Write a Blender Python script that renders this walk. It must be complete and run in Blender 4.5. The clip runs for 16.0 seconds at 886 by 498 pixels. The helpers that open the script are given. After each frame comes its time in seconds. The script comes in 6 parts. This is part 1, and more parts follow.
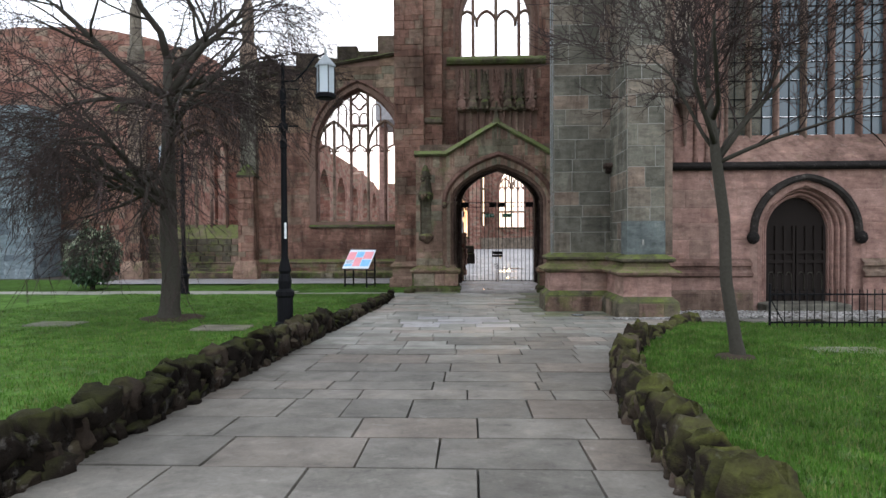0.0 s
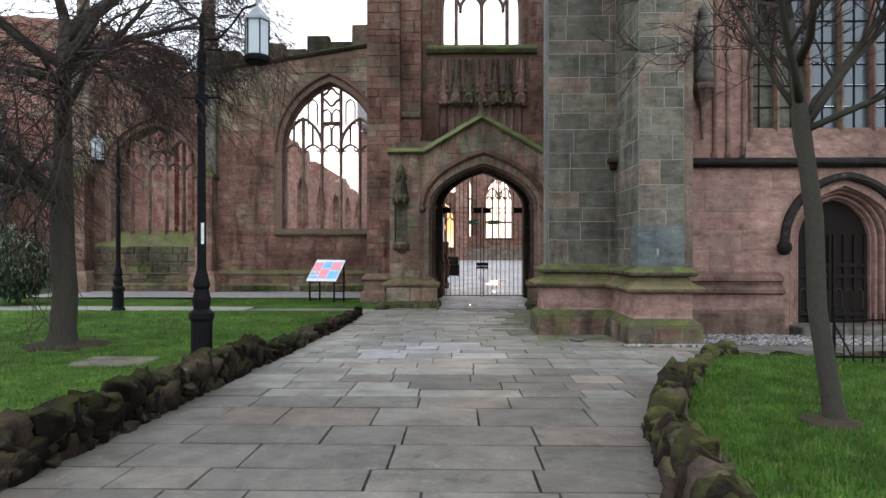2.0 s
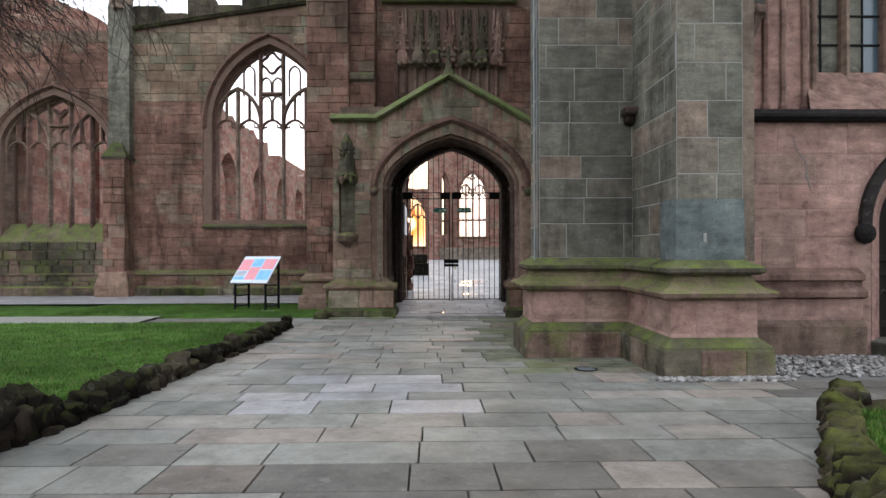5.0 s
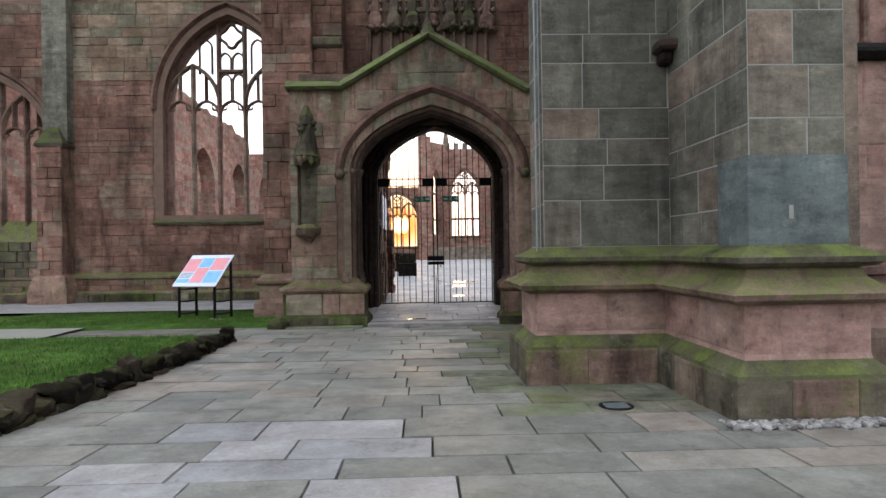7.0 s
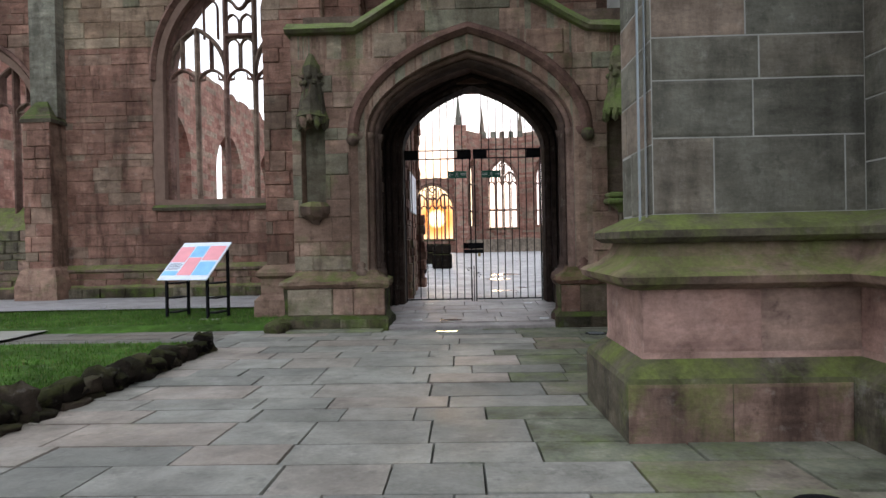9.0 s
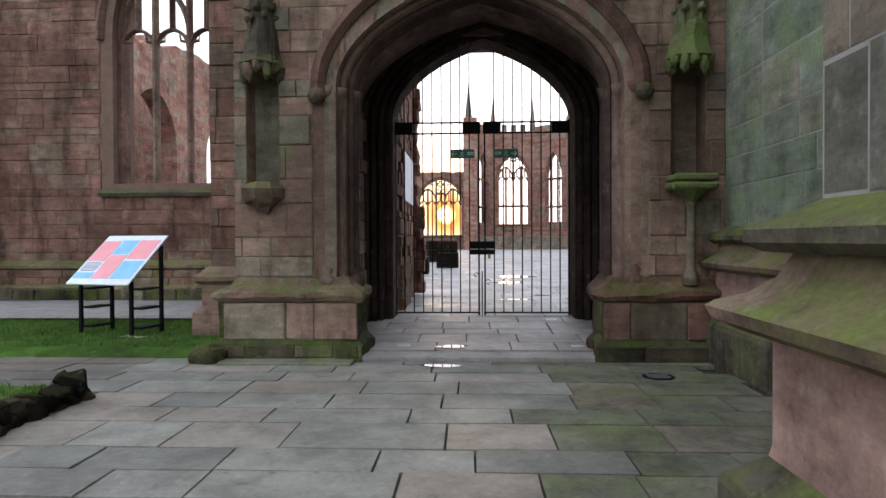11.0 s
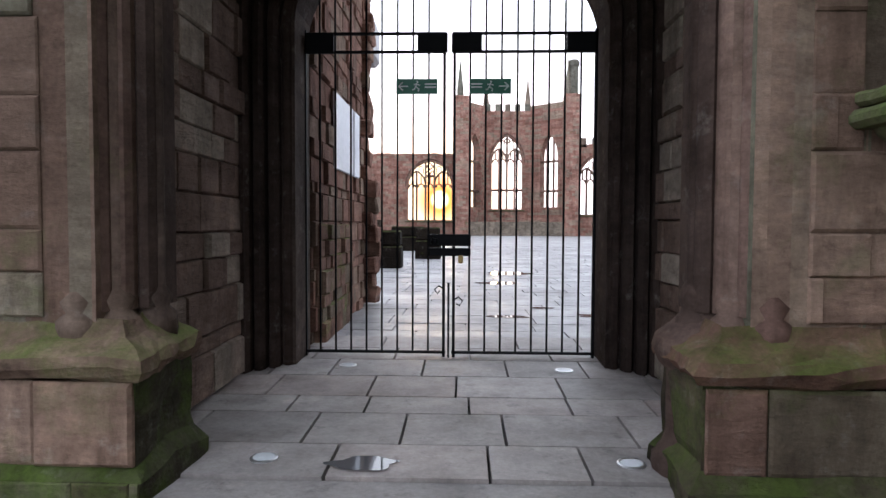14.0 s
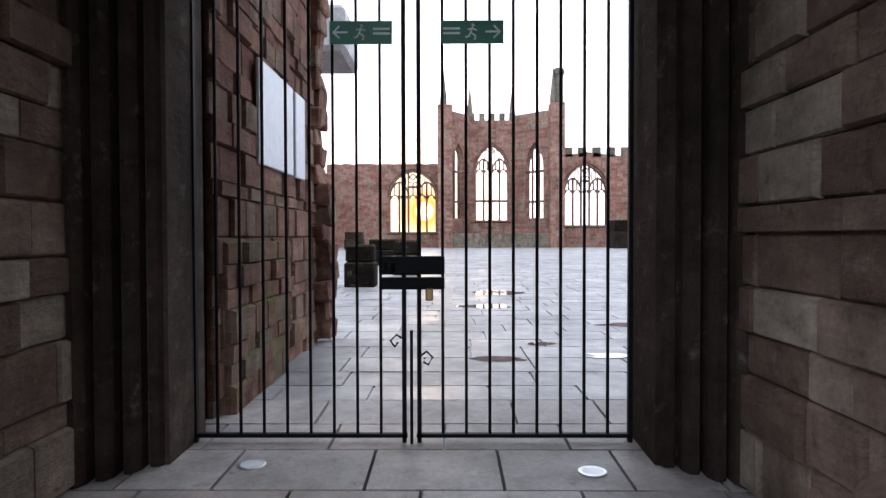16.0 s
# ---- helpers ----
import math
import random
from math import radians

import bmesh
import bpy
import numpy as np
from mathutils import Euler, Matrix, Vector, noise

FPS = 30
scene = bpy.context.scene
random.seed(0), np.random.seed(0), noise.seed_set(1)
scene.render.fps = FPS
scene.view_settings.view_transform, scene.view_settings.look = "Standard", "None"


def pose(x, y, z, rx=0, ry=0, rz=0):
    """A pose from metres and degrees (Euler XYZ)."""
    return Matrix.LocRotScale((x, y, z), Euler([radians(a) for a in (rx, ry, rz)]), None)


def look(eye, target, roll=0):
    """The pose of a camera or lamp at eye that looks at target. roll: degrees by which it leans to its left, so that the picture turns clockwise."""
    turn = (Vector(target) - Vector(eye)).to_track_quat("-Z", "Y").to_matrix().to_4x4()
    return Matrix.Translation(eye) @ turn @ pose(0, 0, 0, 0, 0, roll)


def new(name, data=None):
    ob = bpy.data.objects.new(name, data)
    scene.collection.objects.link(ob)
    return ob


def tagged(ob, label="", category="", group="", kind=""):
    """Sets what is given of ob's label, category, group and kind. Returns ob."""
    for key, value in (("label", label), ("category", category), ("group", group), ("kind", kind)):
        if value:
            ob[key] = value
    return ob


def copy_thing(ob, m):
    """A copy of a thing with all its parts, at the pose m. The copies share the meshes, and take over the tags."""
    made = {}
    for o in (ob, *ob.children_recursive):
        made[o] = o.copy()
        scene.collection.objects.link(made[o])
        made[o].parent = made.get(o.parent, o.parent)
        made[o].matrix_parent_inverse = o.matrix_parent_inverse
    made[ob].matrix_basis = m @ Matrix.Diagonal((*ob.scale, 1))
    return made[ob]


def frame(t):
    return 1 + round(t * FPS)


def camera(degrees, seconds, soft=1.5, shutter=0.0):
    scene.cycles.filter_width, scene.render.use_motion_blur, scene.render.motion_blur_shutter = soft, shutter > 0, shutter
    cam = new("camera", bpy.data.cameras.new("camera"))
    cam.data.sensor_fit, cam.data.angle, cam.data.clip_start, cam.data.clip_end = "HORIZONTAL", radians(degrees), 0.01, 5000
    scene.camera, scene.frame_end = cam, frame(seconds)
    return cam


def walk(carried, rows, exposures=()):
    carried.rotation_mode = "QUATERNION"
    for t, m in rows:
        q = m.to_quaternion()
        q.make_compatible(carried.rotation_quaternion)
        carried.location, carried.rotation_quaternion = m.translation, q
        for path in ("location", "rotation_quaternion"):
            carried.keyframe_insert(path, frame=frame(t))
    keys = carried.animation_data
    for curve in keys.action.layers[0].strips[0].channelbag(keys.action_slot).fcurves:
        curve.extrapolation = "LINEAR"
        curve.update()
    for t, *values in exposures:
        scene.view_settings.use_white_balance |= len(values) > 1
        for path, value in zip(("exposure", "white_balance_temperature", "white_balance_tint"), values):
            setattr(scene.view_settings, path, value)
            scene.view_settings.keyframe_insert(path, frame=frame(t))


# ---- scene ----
cam = camera(70.9, 16.0)
METRES, EYE, TILT, LEAN, TURN = 21.4, 1.5, 0.0, 0.0, 2.4
ROWS = [
    (0.0, 0.0, 0.0, 0.0, -0.01, -1.08, 0.31),
    (0.5, 0.005, 0.0305, -0.0015, 0.14, -0.7, 0.96),
    (1.0, 0.0083, 0.0629, -0.0027, -0.1, -0.62, 0.36),
    (1.5, 0.0123, 0.0942, -0.0029, -0.39, -0.63, 0.37),
    (2.0, 0.0149, 0.1265, -0.0035, -1.18, -0.05, -0.01),
    (2.5, 0.0186, 0.158, -0.0047, -1.47, -0.26, 0.15),
    (3.0, 0.0209, 0.1898, -0.0069, -2.14, -0.05, 0.64),
    (3.5, 0.0261, 0.2218, -0.0079, -3.16, -0.23, 0.25),
    (4.0, 0.0294, 0.2537, -0.0094, -3.29, -0.19, -0.38),
    (6.5, 0.0548, 0.4072, -0.0179, -3.98, 0.13, 1.16),
    (7.0, 0.0591, 0.437, -0.0198, -4.07, 0.04, 0.85),
    (7.5, 0.0631, 0.4669, -0.0218, -3.84, -0.13, 1.27),
    (8.0, 0.0637, 0.498, -0.0241, -2.91, -0.37, 1.32),
    (8.5, 0.0656, 0.5302, -0.0259, -2.46, -0.46, 1.26),
    (9.0, 0.0651, 0.5625, -0.0277, -0.72, -0.49, 1.14),
    (11.5, 0.0767, 0.7301, -0.0258, 0.55, -1.06, -0.21),
    (12.0, 0.0803, 0.7626, -0.0248, 0.63, -1.45, -1.28),
    (12.5, 0.0854, 0.7949, -0.0232, 0.15, -1.81, 0.34),
    (13.0, 0.0895, 0.8274, -0.0237, -0.08, -1.68, 0.02),
    (13.5, 0.0939, 0.8598, -0.0232, -0.24, -1.97, 0.19),
    (14.0, 0.0981, 0.8928, -0.0232, -0.51, -2.24, -0.26),
    (14.5, 0.1007, 0.9225, -0.0228, -1.43, -2.18, -0.5),
    (15.0, 0.1033, 0.9514, -0.0223, -1.6, -2.08, 0.04),
    (15.5, 0.1052, 0.9757, -0.0218, -1.76, -1.81, -0.06),
    (16.0, 0.1069, 0.9922, -0.0215, -1.89, -1.17, 0.15),
]
walk(cam, [(t, pose(0, 0, EYE, TILT, LEAN, TURN) @ pose(METRES * x, METRES * y, METRES * z, 90 + pitch, roll, yaw)) for t, x, y, z, yaw, pitch, roll in ROWS],
     exposures=[(0.0, 1.15, 6350, 4), (4.0, 1.2, 6350, 4), (7.0, 1.15, 6350, 4), (11.5, 1.15, 6250, 4), (14.0, 1.38, 6100, 5), (16.0, 1.42, 6050, 5)])

# ---- world and sun ----
SUN_ELEV, SUN_AZ = radians(2.3), radians(-2.2)     # azimuth: clockwise from +y
world = bpy.data.worlds.new("world")
scene.world = world
world.use_nodes = True
wn, wl = world.node_tree.nodes, world.node_tree.links
sky = wn.new("ShaderNodeTexSky")
sky.sky_type, sky.sun_disc = "NISHITA", False
sky.sun_elevation, sky.sun_rotation = SUN_ELEV, SUN_AZ
sky.dust_density, sky.air_density, sky.ozone_density = 3.0, 1.0, 1.0
veil = wn.new("ShaderNodeMixRGB")                   # thin even cloud over the clear sky
veil.inputs[0].default_value = 0.85
veil.inputs[2].default_value = (6.9, 7.1, 8.1, 1)
wl.new(sky.outputs[0], veil.inputs[1])
# warm glow of the low sun in the haze round it
ray, dotp = wn.new("ShaderNodeTexCoord"), wn.new("ShaderNodeVectorMath")
dotp.operation = "DOT_PRODUCT"
dotp.inputs[1].default_value = (math.sin(SUN_AZ) * math.cos(SUN_ELEV), math.cos(SUN_AZ) * math.cos(SUN_ELEV), math.sin(SUN_ELEV))
wl.new(ray.outputs["Generated"], dotp.inputs[0])
last = veil.outputs[0]
for wide, tight, tint in ((8.0, 2.4, (9.0, 6.0, 3.6)), (2.6, 1.1, (7.0, 2.1, 0.5)), (0.9, 0.3, (20.0, 14.0, 7.0))):
    near, halo = wn.new("ShaderNodeMapRange"), wn.new("ShaderNodeMixRGB")
    near.inputs[1].default_value, near.inputs[2].default_value = math.cos(radians(wide)), math.cos(radians(tight))
    wl.new(dotp.outputs["Value"], near.inputs[0])
    halo.inputs[2].default_value = (*tint, 1)
    wl.new(near.outputs[0], halo.inputs[0])
    wl.new(last, halo.inputs[1])
    last = halo.outputs[0]
wl.new(last, wn["Background"].inputs[0])
wn["Background"].inputs[1].default_value = 0.15
sun = new("sun", bpy.data.lights.new("sun", "SUN"))
sun.data.energy, sun.data.angle, sun.data.color = 0.5, radians(12), (1.0, 0.62, 0.3)
sun.matrix_world = look((0, 0, 0), (-math.sin(SUN_AZ) * math.cos(SUN_ELEV), -math.cos(SUN_AZ) * math.cos(SUN_ELEV), -math.sin(SUN_ELEV)))

# ---- materials ----


def material(name):
    m = bpy.data.materials.new(name)
    m.use_nodes = True
    nt = m.node_tree
    return m, nt.nodes, nt.links, nt.nodes["Principled BSDF"]


def mixer(n, l, fac, a, b, how="MIX"):
    q = n.new("ShaderNodeMixRGB")
    q.blend_type = how
    for i, v in ((0, fac), (1, a), (2, b)):
        if hasattr(v, "is_linked"):
            l.new(v, q.inputs[i])
        elif i == 0:
            q.inputs[0].default_value = v
        else:
            q.inputs[i].default_value = (*v, 1)
    return q.outputs[0]


def noise_tex(n, l, vec, scale, detail=4, rough=0.6):
    t = n.new("ShaderNodeTexNoise")
    t.inputs["Scale"].default_value, t.inputs["Detail"].default_value, t.inputs["Roughness"].default_value = scale, detail, rough
    l.new(vec, t.inputs["Vector"])
    return t.outputs["Fac"]


def ramp(n, l, fac, lo, hi):
    r = n.new("ShaderNodeMapRange")
    r.inputs[1].default_value, r.inputs[2].default_value = lo, hi
    l.new(fac, r.inputs[0])
    return r.outputs[0]


def arith(n, l, op, a, b=0.0):
    q = n.new("ShaderNodeMath")
    q.operation = op
    for i, v in ((0, a), (1, b)):
        if hasattr(v, "is_linked"):
            l.new(v, q.inputs[i])
        else:
            q.inputs[i].default_value = v
    return q.outputs[0]


def stone(name, a, b, c, rough=0.9, bump=0.5, moss=0.0, soot=0.3, courses=None, wet=0.0, moss_col=(0.10, 0.13, 0.025), top_moss=0.0):
    """Weathered stone: three tones picked per piece, grain, stains, moss; courses=(length, height) draws joints on surfaces far off."""
    m, n, l, p = material(name)
    geo, obj = n.new("ShaderNodeNewGeometry"), n.new("ShaderNodeObjectInfo")
    pos = geo.outputs["Position"]
    rnd = arith(n, l, "FRACT", arith(n, l, "ADD", obj.outputs["Random"], geo.outputs["Random Per Island"]))
    big, mid, fine = noise_tex(n, l, pos, 0.45, 4), noise_tex(n, l, pos, 2.6, 6, 0.7), noise_tex(n, l, pos, 34, 5, 0.7)
    height = fine
    if courses:
        sep, com = n.new("ShaderNodeSeparateXYZ"), n.new("ShaderNodeCombineXYZ")
        l.new(pos, sep.inputs[0])
        l.new(arith(n, l, "ADD", sep.outputs[0], sep.outputs[1]), com.inputs[0])
        l.new(sep.outputs[2], com.inputs[1])
        br = n.new("ShaderNodeTexBrick")
        br.inputs["Scale"].default_value = 1.0
        br.inputs["Brick Width"].default_value, br.inputs["Row Height"].default_value = courses
        br.inputs["Mortar Size"].default_value, br.inputs["Mortar Smooth"].default_value = 0.012, 0.3
        br.inputs["Color1"].default_value, br.inputs["Color2"].default_value, br.inputs["Mortar"].default_value = (0, 0, 0, 1), (1, 1, 1, 1), (0.5, 0.5, 0.5, 1)
        l.new(com.outputs[0], br.inputs["Vector"])
        rgb = n.new("ShaderNodeRGBToBW")
        l.new(br.outputs["Color"], rgb.inputs[0])
        rnd = rgb.outputs[0]
    tone = mixer(n, l, ramp(n, l, rnd, 0.1, 0.6), a, b)
    tone = mixer(n, l, ramp(n, l, rnd, 0.62, 0.9), tone, c)
    speck = noise_tex(n, l, pos, 6, 6, 0.7)
    stretch = n.new("ShaderNodeMapping")                # rain streaks run down the face
    stretch.inputs["Scale"].default_value = (2.2, 2.2, 0.5)
    l.new(pos, stretch.inputs["Vector"])
    streak = noise_tex(n, l, stretch.outputs[0], 1.3, 6, 0.65)
    tone = mixer(n, l, arith(n, l, "MULTIPLY", ramp(n, l, streak, 0.5, 0.66), min(1.0, soot * 1.2)), tone, mixer(n, l, 1.0, tone, (0.36, 0.35, 0.35), "MULTIPLY"))
    tone = mixer(n, l, arith(n, l, "MULTIPLY", ramp(n, l, streak, 0.42, 0.3), 0.5), tone, mixer(n, l, 1.0, tone, (1.45, 1.4, 1.35), "MULTIPLY"))
    beds = n.new("ShaderNodeMapping")                   # thin weathered bedding layers
    beds.inputs["Scale"].default_value = (1.6, 1.6, 5.0)
    shift, lean_ = n.new("ShaderNodeVectorMath"), n.new("ShaderNodeCombineXYZ")
    for i in range(3):                                  # every stone is cut from another bed
        l.new(arith(n, l, "MULTIPLY", rnd, 37.0 + 11 * i), lean_.inputs[i])
    l.new(pos, shift.inputs[0])
    l.new(lean_.outputs[0], shift.inputs[1])
    l.new(shift.outputs[0], beds.inputs["Vector"])
    layer = noise_tex(n, l, beds.outputs[0], 1.5, 7, 0.65)
    if not wet:
        tone = mixer(n, l, ramp(n, l, layer, 0.5, 0.68), tone, mixer(n, l, 0.5, tone, (0.35, 0.33, 0.32), "MULTIPLY"))
        tone = mixer(n, l, ramp(n, l, layer, 0.46, 0.3), tone, mixer(n, l, 0.8, tone, (1.5, 1.46, 1.42), "MULTIPLY"))
    tone = mixer(n, l, ramp(n, l, mid, 0.35, 0.7), tone, mixer(n, l, 0.8, tone, (0.5, 0.48, 0.46), "MULTIPLY"))
    tone = mixer(n, l, ramp(n, l, speck, 0.58, 0.72), tone, mixer(n, l, 0.8, tone, (0.42, 0.42, 0.42), "MULTIPLY"))
    tone = mixer(n, l, ramp(n, l, speck, 0.42, 0.3), tone, mixer(n, l, 0.14, tone, (0.6, 0.56, 0.5)))
    tone = mixer(n, l, arith(n, l, "MULTIPLY", ramp(n, l, big, 0.42, 0.66), soot), tone, tuple(v * 0.2 for v in a))
    tone = mixer(n, l, 0.3, tone, mixer(n, l, ramp(n, l, fine, 0.3, 0.7), (0.5, 0.5, 0.5), (1.45, 1.45, 1.45)), "MULTIPLY")
    if courses:
        tone = mixer(n, l, arith(n, l, "MULTIPLY", br.outputs["Fac"], 0.6), tone, tuple(v * 0.5 for v in b))
    if moss or top_moss:
        patch = ramp(n, l, noise_tex(n, l, pos, 1.7, 6, 0.7), 0.62 - 0.3 * moss, 0.78 - 0.2 * moss)
        patch = arith(n, l, "MULTIPLY", patch, min(1, moss + 0.3) if moss else 0.0)
        if top_moss:
            nz = n.new("ShaderNodeSeparateXYZ")
            l.new(geo.outputs["Normal"], nz.inputs[0])
            up = arith(n, l, "MULTIPLY", ramp(n, l, nz.outputs[2], 0.15, 0.6), ramp(n, l, mid, 0.36, 0.62))
            patch = arith(n, l, "MAXIMUM", patch, arith(n, l, "MULTIPLY", up, top_moss))
        tone = mixer(n, l, patch, tone, mixer(n, l, fine, tuple(v * 0.5 for v in moss_col), tuple(v * 1.6 for v in moss_col)))
    l.new(tone, p.inputs["Base Color"])
    if wet:
        l.new(arith(n, l, "SUBTRACT", rough, arith(n, l, "MULTIPLY", ramp(n, l, noise_tex(n, l, pos, 0.8, 5), 0.4, 0.65), wet)), p.inputs["Roughness"])
    else:
        p.inputs["Roughness"].default_value = rough
    p.inputs["Specular IOR Level"].default_value = 0.06 if not wet else 0.35
    bp = n.new("ShaderNodeBump")
    bp.inputs["Strength"].default_value, bp.inputs["Distance"].default_value = bump, 0.02
    hgt = arith(n, l, "ADD", arith(n, l, "MULTIPLY", fine, 0.5), arith(n, l, "ADD", mid, speck))
    if not wet:
        hgt = arith(n, l, "SUBTRACT", hgt, arith(n, l, "MULTIPLY", layer, 2.0))
    if courses:
        hgt = arith(n, l, "SUBTRACT", hgt, br.outputs["Fac"])
    l.new(hgt, bp.inputs["Height"])
    l.new(bp.outputs[0], p.inputs["Normal"])
    return m


def plain(name, col, rough=0.6, metal=0.0, vary=0.25, scale=12.0, bump=0.0):
    m, n, l, p = material(name)
    geo = n.new("ShaderNodeNewGeometry")
    f = noise_tex(n, l, geo.outputs["Position"], scale, 5, 0.65)
    l.new(mixer(n, l, f, tuple(v * (1 - vary) for v in col), tuple(min(1, v * (1 + vary)) for v in col)), p.inputs["Base Color"])
    p.inputs["Roughness"].default_value, p.inputs["Metallic"].default_value = rough, metal
    p.inputs["Specular IOR Level"].default_value = 0.08 if rough >= 0.6 else 0.3
    if bump:
        b = n.new("ShaderNodeBump")
        b.inputs["Strength"].default_value, b.inputs["Distance"].default_value = bump, 0.01
        l.new(f, b.inputs["Height"])
        l.new(b.outputs[0], p.inputs["Normal"])
    return m


RED = stone("red_sandstone", (0.225, 0.125, 0.095), (0.31, 0.178, 0.135), (0.25, 0.185, 0.138), soot=0.7, moss=0.16, moss_col=(0.16, 0.155, 0.11), bump=0.9)
RED_FAR = stone("red_sandstone_courses", (0.30, 0.15, 0.115), (0.40, 0.23, 0.18), (0.33, 0.25, 0.19), soot=0.4, courses=(0.75, 0.33), moss=0.08)
PINK = stone("pink_sandstone", (0.33, 0.20, 0.165), (0.39, 0.245, 0.205), (0.31, 0.21, 0.17), soot=0.25, bump=0.3)
MOULD = stone("moulded_sandstone", (0.21, 0.125, 0.1), (0.29, 0.185, 0.15), (0.26, 0.19, 0.145), soot=0.6, moss=0.08, bump=0.35)
TAN = stone("tan_weathered_sandstone", (0.27, 0.185, 0.13), (0.36, 0.27, 0.195), (0.24, 0.215, 0.155), soot=0.6, moss=0.2, moss_col=(0.14, 0.14, 0.08), bump=0.9)
GREEN_COPE = stone("green_algae_coping", (0.13, 0.125, 0.075), (0.2, 0.18, 0.11), (0.17, 0.15, 0.1), soot=0.45, moss=0.6, top_moss=0.8, moss_col=(0.13, 0.175, 0.05), bump=0.6)
PORCH = stone("porch_sandstone", (0.28, 0.18, 0.135), (0.43, 0.295, 0.225), (0.27, 0.255, 0.185), soot=0.6, moss=0.26, moss_col=(0.10, 0.12, 0.045), bump=0.6)
# brown tones for the passage walls, vault and south niche
DARK = stone("dark_sandstone", (0.2, 0.135, 0.108), (0.29, 0.205, 0.165), (0.42, 0.35, 0.285), soot=0.45, bump=1.2)
# very dark brown for the gate arch, panel back and corbel stub
DEEP_BROWN = stone("deep_brown_stone", (0.05, 0.036, 0.031), (0.08, 0.056, 0.047), (0.1, 0.075, 0.062), soot=0.5, bump=0.6)
GREY = stone("grey_green_sandstone", (0.155, 0.148, 0.12), (0.215, 0.2, 0.16), (0.27, 0.205, 0.16), soot=0.5, moss=0.1, moss_col=(0.10, 0.115, 0.06), bump=0.35)
GREY_MOSS = stone("algae_green_stone", (0.21, 0.235, 0.18), (0.27, 0.29, 0.23), (0.3, 0.28, 0.22), soot=0.35, moss=0.55, moss_col=(0.17, 0.22, 0.1), bump=0.35)
# darker brown for the innermost order, its shafts and the jamb bases
JAMB = stone("dark_brown_jamb", (0.1, 0.068, 0.056), (0.15, 0.1, 0.082), (0.18, 0.13, 0.105), soot=0.6, bump=0.5)
BLACKENED = stone("soot_blackened_stone", (0.02, 0.018, 0.017), (0.032, 0.028, 0.026), (0.05, 0.043, 0.038), soot=0.3, bump=0.4)
BASE_MOSS = stone("dark_mossy_footing", (0.07, 0.062, 0.042), (0.12, 0.095, 0.065), (0.22, 0.19, 0.14), soot=0.8, moss=0.5, top_moss=0.6, moss_col=(0.075, 0.11, 0.02), bump=1.0)
SLAB_IN = stone("porch_paving_stone", (0.35, 0.315, 0.3), (0.44, 0.395, 0.375), (0.4, 0.335, 0.31), rough=0.7, soot=0.3, bump=0.25, wet=0.25)
SLAB_BROWN = stone("brown_paving_stone", (0.135, 0.125, 0.107), (0.195, 0.178, 0.152), (0.175, 0.148, 0.122), rough=0.75, soot=0.3, bump=0.25, wet=0.3)
MORTAR = plain("pale_mortar", (0.27, 0.26, 0.235), 0.95, scale=3, vary=0.5)
SLATE = stone("blue_grey_stone", (0.12, 0.15, 0.15), (0.16, 0.185, 0.18), (0.18, 0.17, 0.15), soot=0.3, bump=0.3)
GREEN = stone("mossy_stone", (0.11, 0.095, 0.07), (0.17, 0.145, 0.105), (0.25, 0.165, 0.13), soot=0.75, moss=0.4, top_moss=0.8, moss_col=(0.125, 0.15, 0.04), bump=0.5)
COPE = stone("mossy_coping", (0.09, 0.075, 0.055), (0.15, 0.12, 0.09), (0.17, 0.12, 0.095), soot=0.6, moss=0.2, top_moss=0.75, moss_col=(0.09, 0.125, 0.03))
SLAB = stone("paving_stone", (0.2, 0.197, 0.172), (0.285, 0.275, 0.24), (0.3, 0.255, 0.215), rough=0.75, soot=0.3, bump=0.25, wet=0.3, moss=0.08, moss_col=(0.11, 0.13, 0.06))
SLAB_MOSS = stone("mossy_paving_stone", (0.17, 0.175, 0.13), (0.22, 0.22, 0.17), (0.22, 0.19, 0.15), rough=0.8, soot=0.35, bump=0.3, moss=0.45, moss_col=(0.125, 0.15, 0.055))
SLAB_PALE = stone("pale_paving_stone", (0.33, 0.315, 0.31), (0.38, 0.36, 0.35), (0.31, 0.3, 0.3), rough=0.7, soot=0.15, bump=0.2, wet=0.3)
COURT = stone("court_paving", (0.29, 0.28, 0.285), (0.34, 0.325, 0.325), (0.25, 0.24, 0.24), rough=0.65, soot=0.15, bump=0.1, wet=0.3)
JOINT = plain("joint_earth", (0.065, 0.06, 0.05), 0.95, scale=20)
RUBBLE = stone("mossy_rubble", (0.013, 0.010, 0.008), (0.022, 0.017, 0.013), (0.06, 0.045, 0.034), soot=0.6, moss=0.06, top_moss=0.2, moss_col=(0.11, 0.125, 0.03), bump=1.0)
RUBBLE_MOSS = stone("very_mossy_rubble", (0.028, 0.022, 0.017), (0.05, 0.038, 0.028), (0.1, 0.075, 0.06), soot=0.6, moss=0.3, top_moss=0.4, moss_col=(0.15, 0.165, 0.035), bump=1.0)
IRON = plain("black_iron", (0.007, 0.007, 0.008), 0.6, 0.0)
WOOD = plain("dark_oak", (0.018, 0.014, 0.012), 0.7, scale=30, bump=0.3)
BARK = plain("grey_bark", (0.05, 0.045, 0.036), 0.9, scale=25, bump=0.8, vary=0.4)
TWIG = plain("twig_bark", (0.045, 0.033, 0.03), 0.9, scale=9, vary=0.4)
